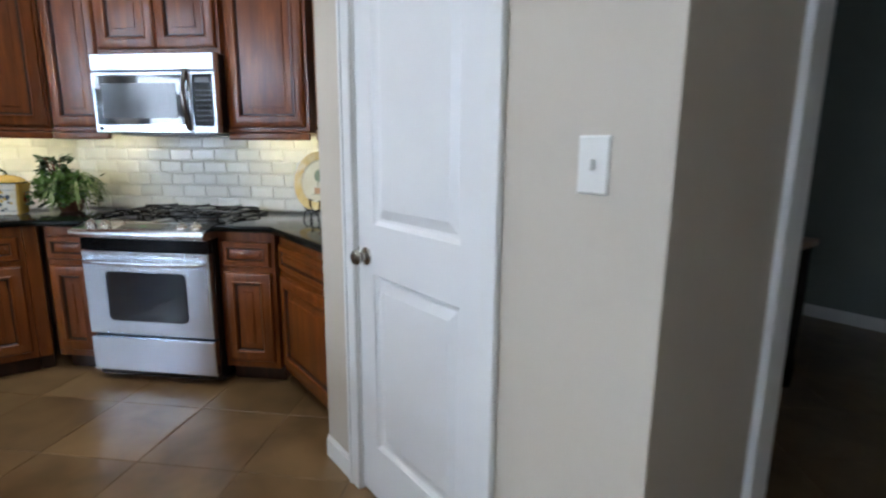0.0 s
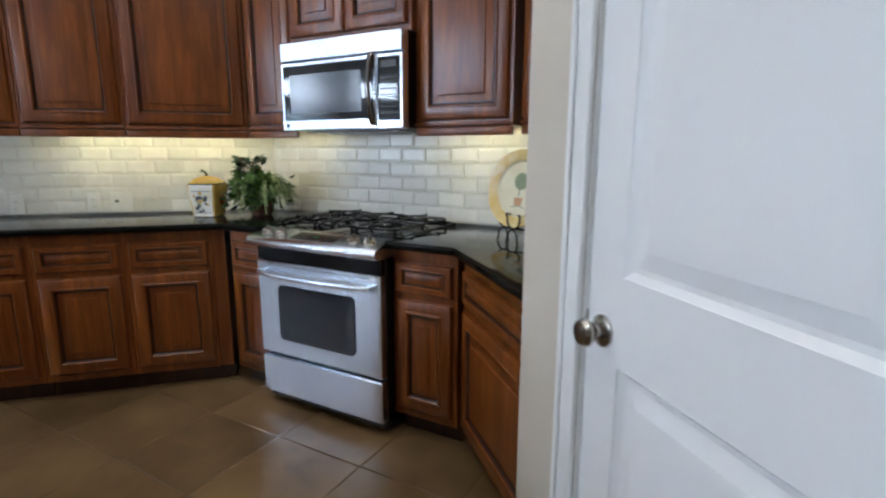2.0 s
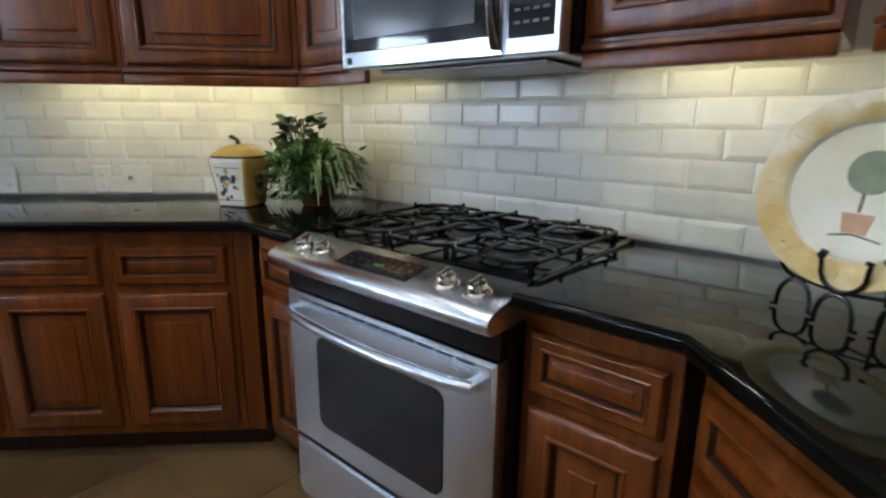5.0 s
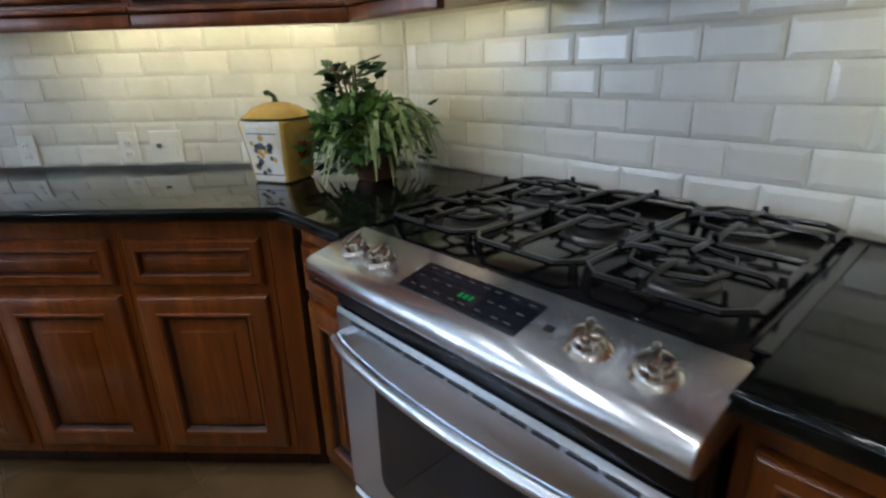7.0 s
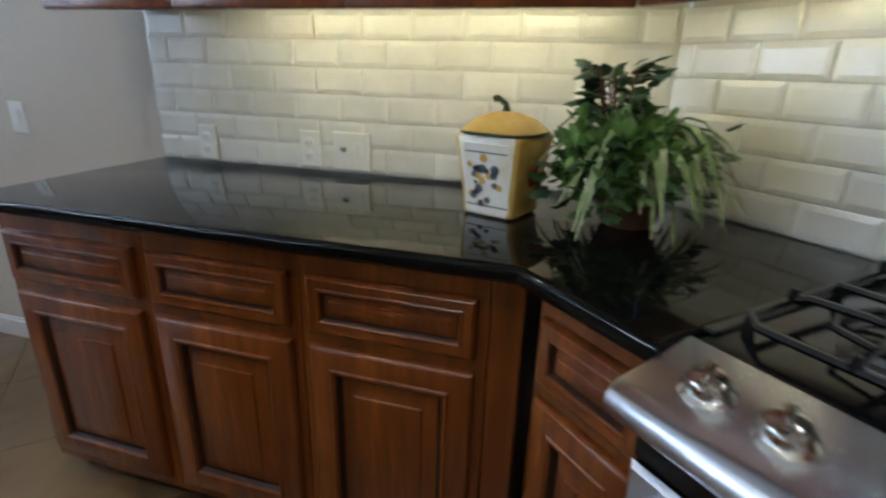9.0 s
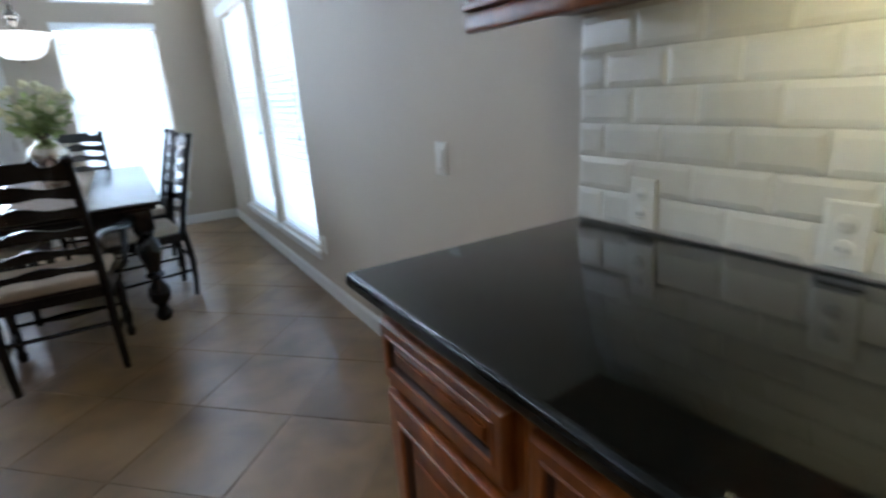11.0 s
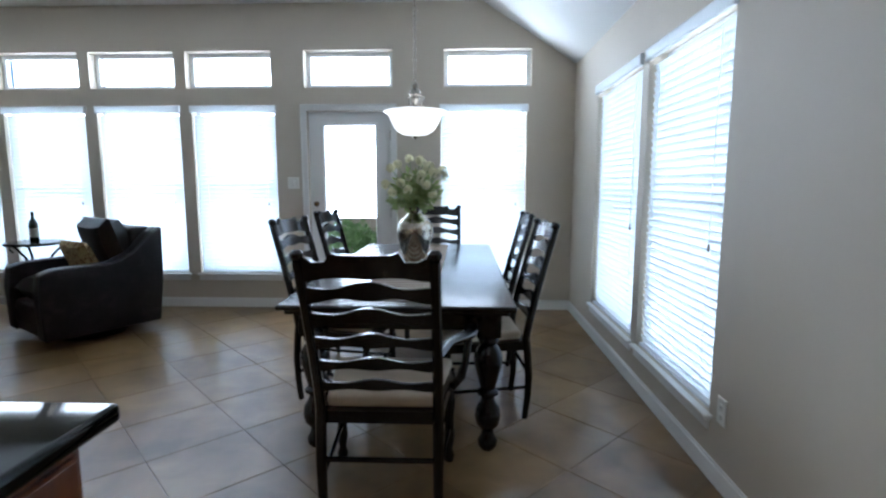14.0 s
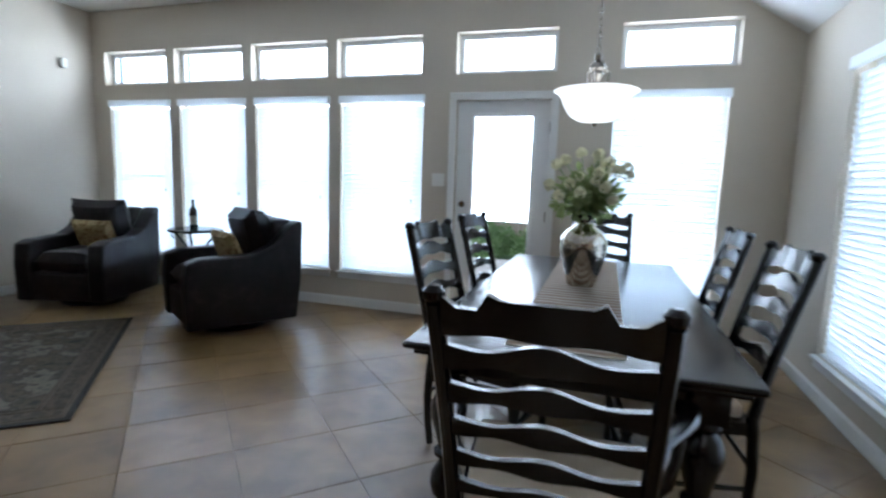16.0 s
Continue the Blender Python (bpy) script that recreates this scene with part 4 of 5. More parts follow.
def slat_mesh(w, z, h, y0, y1, wave, dep=0.018, ears=False):
    """A wavy cross slat between the back posts; it leans from y0 to y1 and bows backwards a little."""
    bm = B()
    n = 20
    rows = []
    for i in range(n + 1):
        s = i / n * 2 - 1
        top = h * (0.5 + wave * (0.55 * math.cos(s * math.pi) + 0.30 * math.cos(s * 2 * math.pi)))
        bot = -h * 0.5 + h * wave * (0.35 * math.cos(s * math.pi) - 0.30 * math.cos(s * 2 * math.pi))
        if ears:
            top = h * (0.62 if abs(s) < 0.5 else 0.30 + 0.35 * max(0, (abs(s) - 0.8) / 0.2))
            if abs(abs(s) - 0.5) < 0.04:
                top = h * 0.75
        bow = -0.022 * (1 - s * s)
        x = s * w / 2
        row = []
        for zz, t in ((z + top, 1), (z + bot, 0)):
            yy = y0 + (y1 - y0) * t + bow
            row += [(x, yy - dep / 2, zz), (x, yy + dep / 2, zz)]
        rows.append([bm.verts.new(p) for p in row])
    for a, b in zip(rows, rows[1:]):
        for i, j in ((0, 1), (1, 3), (3, 2), (2, 0)):
            bm.faces.new((a[i], a[j], b[j], b[i]))
    for r in (rows[0], rows[-1]):
        bm.faces.new((r[0], r[1], r[3], r[2]))
    bmesh.ops.recalc_face_normals(bm, faces=bm.faces)
    return bm


def ladder_chair(m, w, arms, label, lean=0.40):
    """Ladder-back chair that faces local +y; the origin lies between the back legs."""
    c = thing("dining_chair", m, label, "chair", "chairs round the table")
    hgt, dep = 1.075, 0.44
    hwid = w / 2 - 0.02

    def back_y(z):
        return 0.0 - 0.02 * math.sin(min(1, z / 0.46) * math.pi) if z < 0.46 else -lean * (z - 0.46) ** 1.15
    for s1 in (-1, 1):
        zs = [0, 0.12, 0.25, 0.40, 0.46, 0.55, 0.7, 0.85, 1.0, hgt - 0.02]
        post = tube(B(), [(s1 * hwid, back_y(z), z) for z in zs], [0.017, 0.019, 0.021, 0.022, 0.022, 0.021, 0.020, 0.019, 0.019, 0.018], 10)
        lathe(post, [(0.012, -0.012), (0.023, 0.0), (0.024, 0.014), (0.012, 0.026)], 14, (s1 * hwid, back_y(hgt - 0.02), hgt - 0.012))
        part("back_leg", post, BLACKWOOD, c)
        part("front_leg", lathe(B(), [(0.018, 0), (0.026, 0.03), (0.016, 0.06), (0.026, 0.12), (0.020, 0.20), (0.028, 0.30), (0.018, 0.345), (0.027, 0.36), (0.027, 0.43)], 16, (s1 * (hwid + 0.03), dep, 0)), BLACKWOOD, c)
        part("side_stretcher", tube(B(), [(s1 * hwid, back_y(0.18), 0.18), (s1 * (hwid + 0.03), dep, 0.17)], 0.010, 8), BLACKWOOD, c)
    part("stretcher", tube(B(), [(-hwid, back_y(0.26), 0.26), (hwid, back_y(0.26), 0.26)], 0.011, 8), BLACKWOOD, c)
    part("front_stretcher", lathe(B(), [(0.009, 0), (0.012, 0.1), (0.022, w / 2), (0.012, w - 0.1), (0.009, w)], 12, m=pose(-w / 2, dep, 0.20, 0, 90, 0)), BLACKWOOD, c)
    fr = B()
    prism(fr, [(-hwid - 0.01, 0.0), (hwid + 0.01, 0.0), (hwid + 0.055, dep + 0.03), (-hwid - 0.055, dep + 0.03)], 0.395, 0.445)
    bmesh.ops.recalc_face_normals(fr, faces=fr.faces)
    part("seat_frame", fr, BLACKWOOD, c)
    cu = B()
    prism(cu, [(-hwid + 0.015, 0.022), (hwid - 0.015, 0.022), (hwid + 0.045, dep + 0.02), (-hwid - 0.045, dep + 0.02)], 0.446, 0.500)
    bmesh.ops.recalc_face_normals(cu, faces=cu.faces)
    bmesh.ops.bevel(cu, geom=list(cu.edges), offset=0.020, segments=3, profile=0.5, affect="EDGES")
    part("seat", cu, CUSHION, c, "cream fabric seat pad")
    span = 2 * hwid - 0.02
    for z, h in ((0.565, 0.036), (0.655, 0.040), (0.750, 0.044), (0.845, 0.048), (0.940, 0.052)):
        part("slat", slat_mesh(span, z, h, back_y(z - h / 2), back_y(z + h / 2), 0.42), BLACKWOOD, c)
    part("top_rail", slat_mesh(span + 0.005, 1.030, 0.075, back_y(0.99), back_y(1.065), 0.2, 0.022, True), BLACKWOOD, c, "carved top rail")
    if arms:
        for s1 in (-1, 1):
            x = s1 * hwid
            arm = [(x, back_y(0.68), 0.68), (x + s1 * 0.035, 0.08, 0.690), (x + s1 * 0.085, 0.20, 0.675), (x + s1 * 0.120, 0.30, 0.660), (x + s1 * 0.135, 0.38, 0.665), (x + s1 * 0.128, 0.440, 0.650), (x + s1 * 0.115, 0.430, 0.615)]
            part("arm", tube(B(), arm, [0.016, 0.020, 0.026, 0.031, 0.034, 0.028, 0.014], 12, flat=0.75), BLACKWOOD, c, "curved scrolled arm")
            part("arm_post", tube(B(), [(x + s1 * 0.045, 0.30, 0.42), (x + s1 * 0.085, 0.30, 0.47), (x + s1 * 0.105, 0.31, 0.54), (x + s1 * 0.112, 0.33, 0.60), (x + s1 * 0.120, 0.35, 0.65)], [0.018, 0.020, 0.016, 0.018, 0.016], 12), BLACKWOOD, c)
    return c


LAB = "ebony-stained ladder-back dining chair with cream seat pad"
ladder_chair(pose(-1.415, 3.585, 0), 0.485, True, "ebony-stained ladder-back armchair with cream seat pad")
side = ladder_chair(pose(-0.775, 4.675, 0, 0, 0, 96), 0.43, False, LAB, 0.27)
copy_thing(side, pose(-0.785, 5.490, 0, 0, 0, 92))
copy_thing(side, pose(-2.040, 4.880, 0, 0, 0, -101))
copy_thing(side, pose(-2.030, 5.740, 0, 0, 0, -98))
ladder_chair(pose(-1.345, 6.47, 0, 0, 0, 181), 0.46, True, "ebony-stained ladder-back armchair at the table's far end")

# runner, vase and flowers
RUNNER = mottled("striped_linen", two((0.42, 0.33, 0.25), 0.06), 4, 0.9, fine=600, relief=0.4, depth=0.001)
_nt, _bb = RUNNER.node_tree, RUNNER.node_tree.nodes["Principled BSDF"]
_wv = node(_nt, "ShaderNodeTexWave", Scale=5.5, Distortion=0.4, Detail=1.0)
_wv.bands_direction = "Y"
_nt.links.new(coords(_nt), _wv.inputs["Vector"])
_r = ramp(_nt, _wv.outputs["Fac"], [(0.25, (0.30, 0.20, 0.14)), (0.5, (0.46, 0.38, 0.29)), (0.85, (0.55, 0.48, 0.38))])
_nt.links.new(_r.outputs[0], _bb.inputs["Base Color"])
bm = B()
nx, ny = 6, 60
grid = [[bm.verts.new((-0.19 + 0.38 * i / nx, -1.06 + 2.12 * j / ny, 0.0025 + 0.0012 * math.sin(j * 1.3 + i) + 0.001 * math.sin(i * 2.1))) for j in range(ny + 1)] for i in range(nx + 1)]
for i in range(nx):
    for j in range(ny):
        bm.faces.new((grid[i][j], grid[i + 1][j], grid[i + 1][j + 1], grid[i][j + 1]))
bmesh.ops.solidify(bm, geom=bm.faces[:], thickness=0.002)
solid("table_runner", bm, RUNNER, "beige striped linen runner lying along the dining table", "runner", m=pose(-1.42, 5.10, TZ + 0.001))
MERC = mottled("mercury_glass", [(0.35, (0.42, 0.37, 0.30)), (0.65, (0.72, 0.68, 0.60))], 18, 0.13, 1.0, fine=60, relief=0.04)
VS = thing("vase", pose(-1.425, 5.20, TZ + 0.006), "mottled mercury glass vase holding green and cream flowers", "vase")
part("body", lathe(B(), [(0.070, 0.0), (0.076, 0.008), (0.085, 0.05), (0.108, 0.13), (0.124, 0.20), (0.120, 0.245), (0.095, 0.285), (0.058, 0.310), (0.046, 0.335), (0.052, 0.365), (0.060, 0.375), (0.052, 0.374), (0.040, 0.34)], 36), MERC, VS)
FL = thing("flower_bunch", VS.matrix_basis @ pose(0, 0, 0.30), "loose bunch of green stems with cream flower heads", "flowers")
rng = random.Random(11)
stems, leaves = B(), B()
PETAL = mottled("cream_petal", two((0.78, 0.74, 0.50), 0.1), 40, 0.7, fine=90)
for i in range(22):
    a, r, z = rng.random() * 6.283, 0.05 + 0.17 * rng.random(), 0.16 + 0.24 * rng.random()
    if i % 5 == 0:
        r, z = 0.20, 0.12 + 0.2 * rng.random()
    tip = (r * math.cos(a), r * math.sin(a), z)
    tube(stems, [(0.01 * math.cos(a), 0.01 * math.sin(a), 0.03), (tip[0] * 0.4, tip[1] * 0.4, z * 0.6), tip], 0.0025, 5)
    blooms = B()
    for _ in range(30):
        d = Vector((rng.gauss(0, 1), rng.gauss(0, 1), rng.gauss(0.3, 1))).normalized()
        p = Vector(tip) + d * 0.026
        s1 = d.cross(Vector((rng.random(), rng.random(), rng.random()))).normalized() * 0.015
        s2 = d.cross(s1).normalized() * 0.015
        v = [blooms.verts.new(q) for q in (p - s1, p - s2 + d * 0.004, p + s1, p + s2 + d * 0.004)]
        blooms.faces.new(v)
    part("flower_head", blooms, PETAL, FL, "cream flower head", smooth=0)
    leaf_cloud(leaves, 22, (tip[0] * 0.55, tip[1] * 0.55, z * 0.62), (0.06, 0.06, 0.06), 0.055, rng)
part("stem_spray", stems, LEAF, FL)
part("leaves", leaves, mottled("grey_green_leaf", [(0.3, (0.13, 0.17, 0.06)), (0.7, (0.32, 0.36, 0.15))], 30, 0.55, fine=60), FL, smooth=0)
leafy(bpy.data.materials["grey_green_leaf"], (0.35, 0.42, 0.15), 0.4)

# pendant
PEND = thing("pendant_light", pose(-1.412, 5.12, 0), "pendant light with frosted glass bowl on a chain", "light")
SHADE, nt, b = material("frosted_glass_shade", 0.5)
b.inputs["Base Color"].default_value = (0.9, 0.88, 0.84, 1)
b.inputs["Emission Color"].default_value = (1.0, 0.93, 0.84, 1)
b.inputs["Emission Strength"].default_value = 1.3
NICK = bpy.data.materials["satin_nickel"]
bowl = part("shade", lathe(B(), [(0.020, 1.604), (0.080, 1.612), (0.125, 1.640), (0.150, 1.682), (0.168, 1.728), (0.190, 1.748), (0.204, 1.754), (0.198, 1.758), (0.160, 1.735), (0.140, 1.69), (0.115, 1.65), (0.02, 1.62)], 40), SHADE, PEND, "frosted white glass bowl")
part("finial", lathe(B(), [(0.004, 1.582), (0.012, 1.590), (0.016, 1.600), (0.010, 1.606)], 16), NICK, PEND)
part("stem", lathe(B(), [(0.012, 1.62), (0.010, 1.80), (0.022, 1.815), (0.030, 1.835), (0.026, 1.85), (0.040, 1.862), (0.034, 1.885), (0.016, 1.90), (0.020, 1.925), (0.008, 1.94)], 20), NICK, PEND, "turned nickel body")
for k in range(3):
    a = k * 2.094 + 0.4
    part("arm", tube(B(), [(0.03 * math.cos(a), 0.03 * math.sin(a), 1.86), (0.062 * math.cos(a), 0.062 * math.sin(a), 1.85), (0.05 * math.cos(a), 0.05 * math.sin(a), 1.80), (0.11 * math.cos(a), 0.11 * math.sin(a), 1.748)], 0.0045, 6), NICK, PEND)
link = mesh_of("chain_link", tube(B(), [(0.009 * math.cos(q), 0, 0.019 * math.sin(q)) for q in [i * 0.6283 for i in range(10)]], 0.0026, 6, closed=True))
zl, i = 1.955, 0
while zl < CEIL_Z - 0.05:
    part("chain_link", link, NICK, PEND, m=pose(0, 0, zl, 0, 0, 90 * (i % 2)))
    zl, i = zl + 0.031, i + 1
part("canopy", lathe(B(), [(0.008, CEIL_Z - 0.05), (0.03, CEIL_Z - 0.035), (0.06, CEIL_Z - 0.012), (0.065, CEIL_Z - 0.0005)], 28), NICK, PEND)


# ---- things on the worktops ----
YELLOW = mottled("yellow_glaze", [(0.3, (0.50, 0.30, 0.05)), (0.7, (0.68, 0.48, 0.13))], 7, 0.15, fine=80, relief=0.03)
CREAMG = mottled("painted_cream_glaze", [(0.34, (0.72, 0.62, 0.38)), (0.56, (0.78, 0.75, 0.66))], 16, 0.15, fine=80, relief=0.03)
DABS = mottled("painted_dabs", [(0.40, (0.05, 0.07, 0.10)), (0.55, (0.16, 0.17, 0.16)), (0.68, (0.30, 0.13, 0.05))], 40, 0.2, fine=80, relief=0.02)
RED = mottled("red_fruit_paint", [(0.35, (0.30, 0.03, 0.01)), (0.65, (0.50, 0.12, 0.02))], 25, 0.2, fine=80, relief=0.02)
GREENP = mottled("sage_paint", two((0.22, 0.25, 0.14), 0.15), 30, 0.5, fine=80, relief=0.02)
TERRA = mottled("brown_clay", two((0.13, 0.055, 0.030), 0.15), 14, 0.5, fine=120, relief=0.2)

CN = thing("canister", pose(-0.300, 0.385, 0.913, 0, 0, 71), "yellow glazed ceramic canister with painted fruit and lid", "canister")
bm = B()
prev = None
for hw2, z in ((0.060, 0.0), (0.066, 0.006), (0.068, 0.04), (0.080, 0.14), (0.085, 0.178), (0.082, 0.185)):
    ring = []
    for sx, sy in ((-1, -1), (1, -1), (1, 1), (-1, 1)):
        for k in range(3):
            a = math.atan2(sy, sx) + radians(-40 + 40 * k)
            ring.append(bm.verts.new((sx * (hw2 - 0.014) + 0.016 * math.cos(a), sy * (hw2 - 0.014) + 0.016 * math.sin(a), z)))
    if prev:
        for i in range(12):
            bm.faces.new((prev[i], prev[(i + 1) % 12], ring[(i + 1) % 12], ring[i])).material_index = 1 if i in (2, 8) else 0
    else:
        bm.faces.new(list(reversed(ring)))
    prev = ring
bm.faces.new(prev)
part("body", bm, [YELLOW, CREAMG], CN)
# painted faces: a cream field with dabs on two sides, a fruit on the others
for k in range(4):
    mm = pose(0, 0, 0, 0, 0, 90 * k)
    tilt = mm @ pose(0, 0.0757, 0.090, -7.0, 0, 0)
    if k % 2 == 0:
        pn = part("painted_field", abox(-0.057, -0.003, -0.078, 0.057, 0.0015, 0.080, 0.001, 1), CREAMG, CN, "cream painted field", m=tilt)
        db = B()
        rg = random.Random(k)
        for _ in range(16):
            x, z = rg.uniform(-0.045, 0.045), rg.uniform(-0.06, 0.03)
            s = rg.uniform(0.005, 0.012)
            lathe(db, [(s, 0), (s * 0.9, 0.0015)], 7, m=pose(x, 0.0014, z, -90, 0, 0))
        part("dabs", db, DABS, pn, "dark brush dabs")
        fl = B()
        for _ in range(7):
            lathe(fl, [(rg.uniform(0.006, 0.013), 0), (0.005, 0.0012)], 9, m=pose(rg.uniform(-0.04, 0.045), 0.0013, rg.uniform(-0.05, 0.05), -90, 0, 0))
        part("ochre_dabs", fl, YELLOW, pn, "ochre painted fruit dabs")
        for z in (-0.066, 0.058):
            part("painted_line", abox(-0.054, 0.0013, z, 0.054, 0.0022, z + 0.003), DABS, pn, "dark painted line")
    else:
        fr = part("fruit", lathe(B(), [(0.030, 0), (0.030, 0.002), (0.022, 0.004)], 18), RED, CN, "painted red fruit", m=tilt @ pose(0, 0.0, 0.01, -90, 0, 0) @ Matrix.Diagonal((0.8, 1, 1, 1)))
lid = B()
prev = None
for hw2, z in ((0.087, 0.186), (0.089, 0.192), (0.082, 0.199), (0.060, 0.219), (0.030, 0.231), (0.012, 0.234)):
    ring = [lid.verts.new((hw2 * math.copysign(abs(math.cos(a)) ** 0.55, math.cos(a)), hw2 * math.copysign(abs(math.sin(a)) ** 0.55, math.sin(a)), z)) for a in [2 * math.pi * i / 24 for i in range(24)]]
    if prev:
        for i in range(24):
            lid.faces.new((prev[i], prev[(i + 1) % 24], ring[(i + 1) % 24], ring[i]))
    else:
        lid.faces.new(list(reversed(ring)))
    prev = ring
lid.faces.new(prev)
lo = part("lid", lid, YELLOW, CN, "yellow domed lid")
part("lid_rim", tube(B(), [(0.088 * math.copysign(abs(math.cos(a)) ** 0.55, math.cos(a)), 0.088 * math.copysign(abs(math.sin(a)) ** 0.55, math.sin(a)), 0.188) for a in [2 * math.pi * i / 24 for i in range(24)]], 0.004, 6, closed=True), mottled("dark_green_glaze", two((0.05, 0.06, 0.03), 0.1), 20, 0.2), lo, "dark green rim")
part("stalk", tube(B(), [(0, 0, 0.232), (0.004, 0, 0.250), (0.022, 0.004, 0.262), (0.030, 0.004, 0.258)], [0.010, 0.007, 0.007, 0.009], 8), bpy.data.materials["dark_green_glaze"], lo, "green stalk handle")

# plant
PL = thing("potted_plant", pose(-0.300, 0.095, 0.913), "artificial ivy and spider plant in a brown clay pot", "plant")
part("pot", lathe(B(), [(0.055, 0), (0.060, 0.01), (0.082, 0.10), (0.092, 0.105), (0.092, 0.128), (0.082, 0.128), (0.078, 0.115)], 28), TERRA, PL, "brown clay pot")
rng = random.Random(3)
IVY = mottled("ivy_leaf", [(0.3, (0.012, 0.035, 0.014)), (0.7, (0.05, 0.10, 0.03))], 25, 0.38, fine=60, relief=0.15)
SPID = mottled("spider_leaf", [(0.35, (0.09, 0.16, 0.04)), (0.55, (0.24, 0.30, 0.11)), (0.68, (0.48, 0.50, 0.30))], 14, 0.42, fine=50, relief=0.15)
FERN = mottled("bright_leaf", [(0.3, (0.06, 0.14, 0.02)), (0.7, (0.17, 0.28, 0.06))], 25, 0.45, fine=60, relief=0.15)


def lobed_leaf(bm, p, out, nrm, s):
    side = out.cross(nrm).normalized()
    pts = [(0, 0), (0.25, 0.42), (0.42, 0.30), (0.70, 0.34), (0.72, 0.18), (1.0, 0.0), (0.72, -0.18), (0.70, -0.34), (0.42, -0.30), (0.25, -0.42)]
    mid = bm.verts.new(p + out * s * 0.45 + nrm * s * 0.06)
    vs = [bm.verts.new(p + out * s * a + side * s * b - nrm * s * 0.10 * abs(b) * 2) for a, b in pts]
    for i in range(len(vs)):
        bm.faces.new((mid, vs[i], vs[(i + 1) % len(vs)]))


ivy, spider, fern, stems = B(), B(), B(), B()
for i in range(120):
    a = rng.random() * 6.283
    if i < 66:   # ivy crown, tallest at the back
        r, z = 0.075 * math.sqrt(rng.random()), 0.235 + 0.115 * rng.random()
        p = Vector((0.015 + r * math.cos(a), 0.060 + r * math.sin(a), z))
    else:
        r, z = 0.11 + 0.08 * rng.random(), 0.05 + 0.17 * rng.random()
        p = Vector((r * math.cos(a), r * math.sin(a), z))
    out = Vector((math.cos(a), math.sin(a), rng.uniform(-0.7, 0.5))).normalized()
    nrm = (Vector((0, 0, 1)) + 0.5 * Vector((rng.gauss(0, 1), rng.gauss(0, 1), 0)) + out * 0.3)
    nrm = (nrm - out * nrm.dot(out)).normalized()
    lobed_leaf(ivy, p, out, nrm, rng.uniform(0.038, 0.062))
for i in range(7):
    a = rng.random() * 6.283
    tube(stems, [(0, 0.02, 0.1), (0.03 * math.cos(a), 0.045 + 0.03 * math.sin(a), 0.22), (0.07 * math.cos(a), 0.045 + 0.06 * math.sin(a), 0.33)], 0.003, 5)
for i in range(84):
    a = rng.random() * 6.283 if i % 3 else rng.uniform(3.3, 5.6)
    L = rng.uniform(0.15, 0.28)
    rise = rng.uniform(0.05, 0.13)
    d = Vector((math.cos(a), math.sin(a), 0))
    s1 = Vector((-d.y, d.x, 0))
    z0 = rng.uniform(0.11, 0.19)
    prevv = None
    for k in range(7):
        t = k / 6
        p = d * (0.02 + L * t * (1 - 0.18 * t)) + Vector((0, 0, max(0.006, z0 + rise * 4 * t * (0.62 - t * 0.85))))
        w = 0.0085 * math.sin(math.pi * min(0.97, 0.12 + 0.86 * t)) + 0.0008
        cur = (spider.verts.new(p + s1 * w), spider.verts.new(p - Vector((0, 0, w * 0.5))), spider.verts.new(p - s1 * w))
        if prevv:
            spider.faces.new((prevv[0], prevv[1], cur[1], cur[0]))
            spider.faces.new((prevv[1], prevv[2], cur[2], cur[1]))
        prevv = cur
leaf_cloud(fern, 620, (-0.05, 0.03, 0.145), (0.15, 0.16, 0.13), 0.040, rng)
part("stem_spray", stems, TERRA, PL)
part("ivy_leaves", ivy, IVY, PL, "dark green ivy leaves", smooth=0)
part("spider_leaves", spider, SPID, PL, "striped arching strap leaves")
part("small_leaves", fern, FERN, PL, "bright green small leaves", smooth=0)

# plate on an iron stand, standing across the corner
PLM = pose(-1.590, -0.995, 1.135, 0, 0, 24) @ pose(0, 0, 0, -80, 0, 0) @ pose(0, 0, 0, 0, 0, 180)
PT = thing("decorative_plate", PLM @ Matrix.Diagonal((1.0, 1.0, 1.0, 1)), "round cream plate with yellow rim and painted topiary", "plate")
part("dish", lathe(B(), [(0.10, -0.012), (0.12, -0.006), (0.158, 0.010), (0.160, 0.014), (0.118, 0.004), (0.112, -0.001), (0.01, -0.001)], 56), mottled("cream_plate_glaze", [(0.35, (0.66, 0.58, 0.36)), (0.7, (0.74, 0.69, 0.50))], 8, 0.22, fine=60, relief=0.03), PT)
rim = B()
lathe(rim, caps=False, profile=[(0.118, 0.0045), (0.161, 0.0145), (0.162, 0.0175), (0.145, 0.0145), (0.120, 0.0080), (0.117, 0.0062)], seg=56)
part("rim", rim, mottled("mustard_rim_glaze", [(0.35, (0.62, 0.42, 0.12)), (0.65, (0.72, 0.60, 0.30))], 22, 0.22, fine=60, relief=0.05), PT, "mustard yellow rim")
OCHRE = mottled("ochre_strokes", two((0.46, 0.30, 0.10), 0.1), 30, 0.4)
stroke_me = mesh_of("rim_stroke", tube(B(), [(0.132, 0, 0.0116), (0.148, 0, 0.0160)], 0.0009, 5))
for k in range(20):
    part("rim_stroke", stroke_me, OCHRE, PT, m=pose(0, 0, 0, 0, 0, 18 * k))
tp = part("topiary", lathe(B(), [(0.036, 0), (0.035, 0.0016), (0.020, 0.0022)], 18), GREENP, PT, "painted round topiary", m=pose(0.004, 0.032, -0.0008))
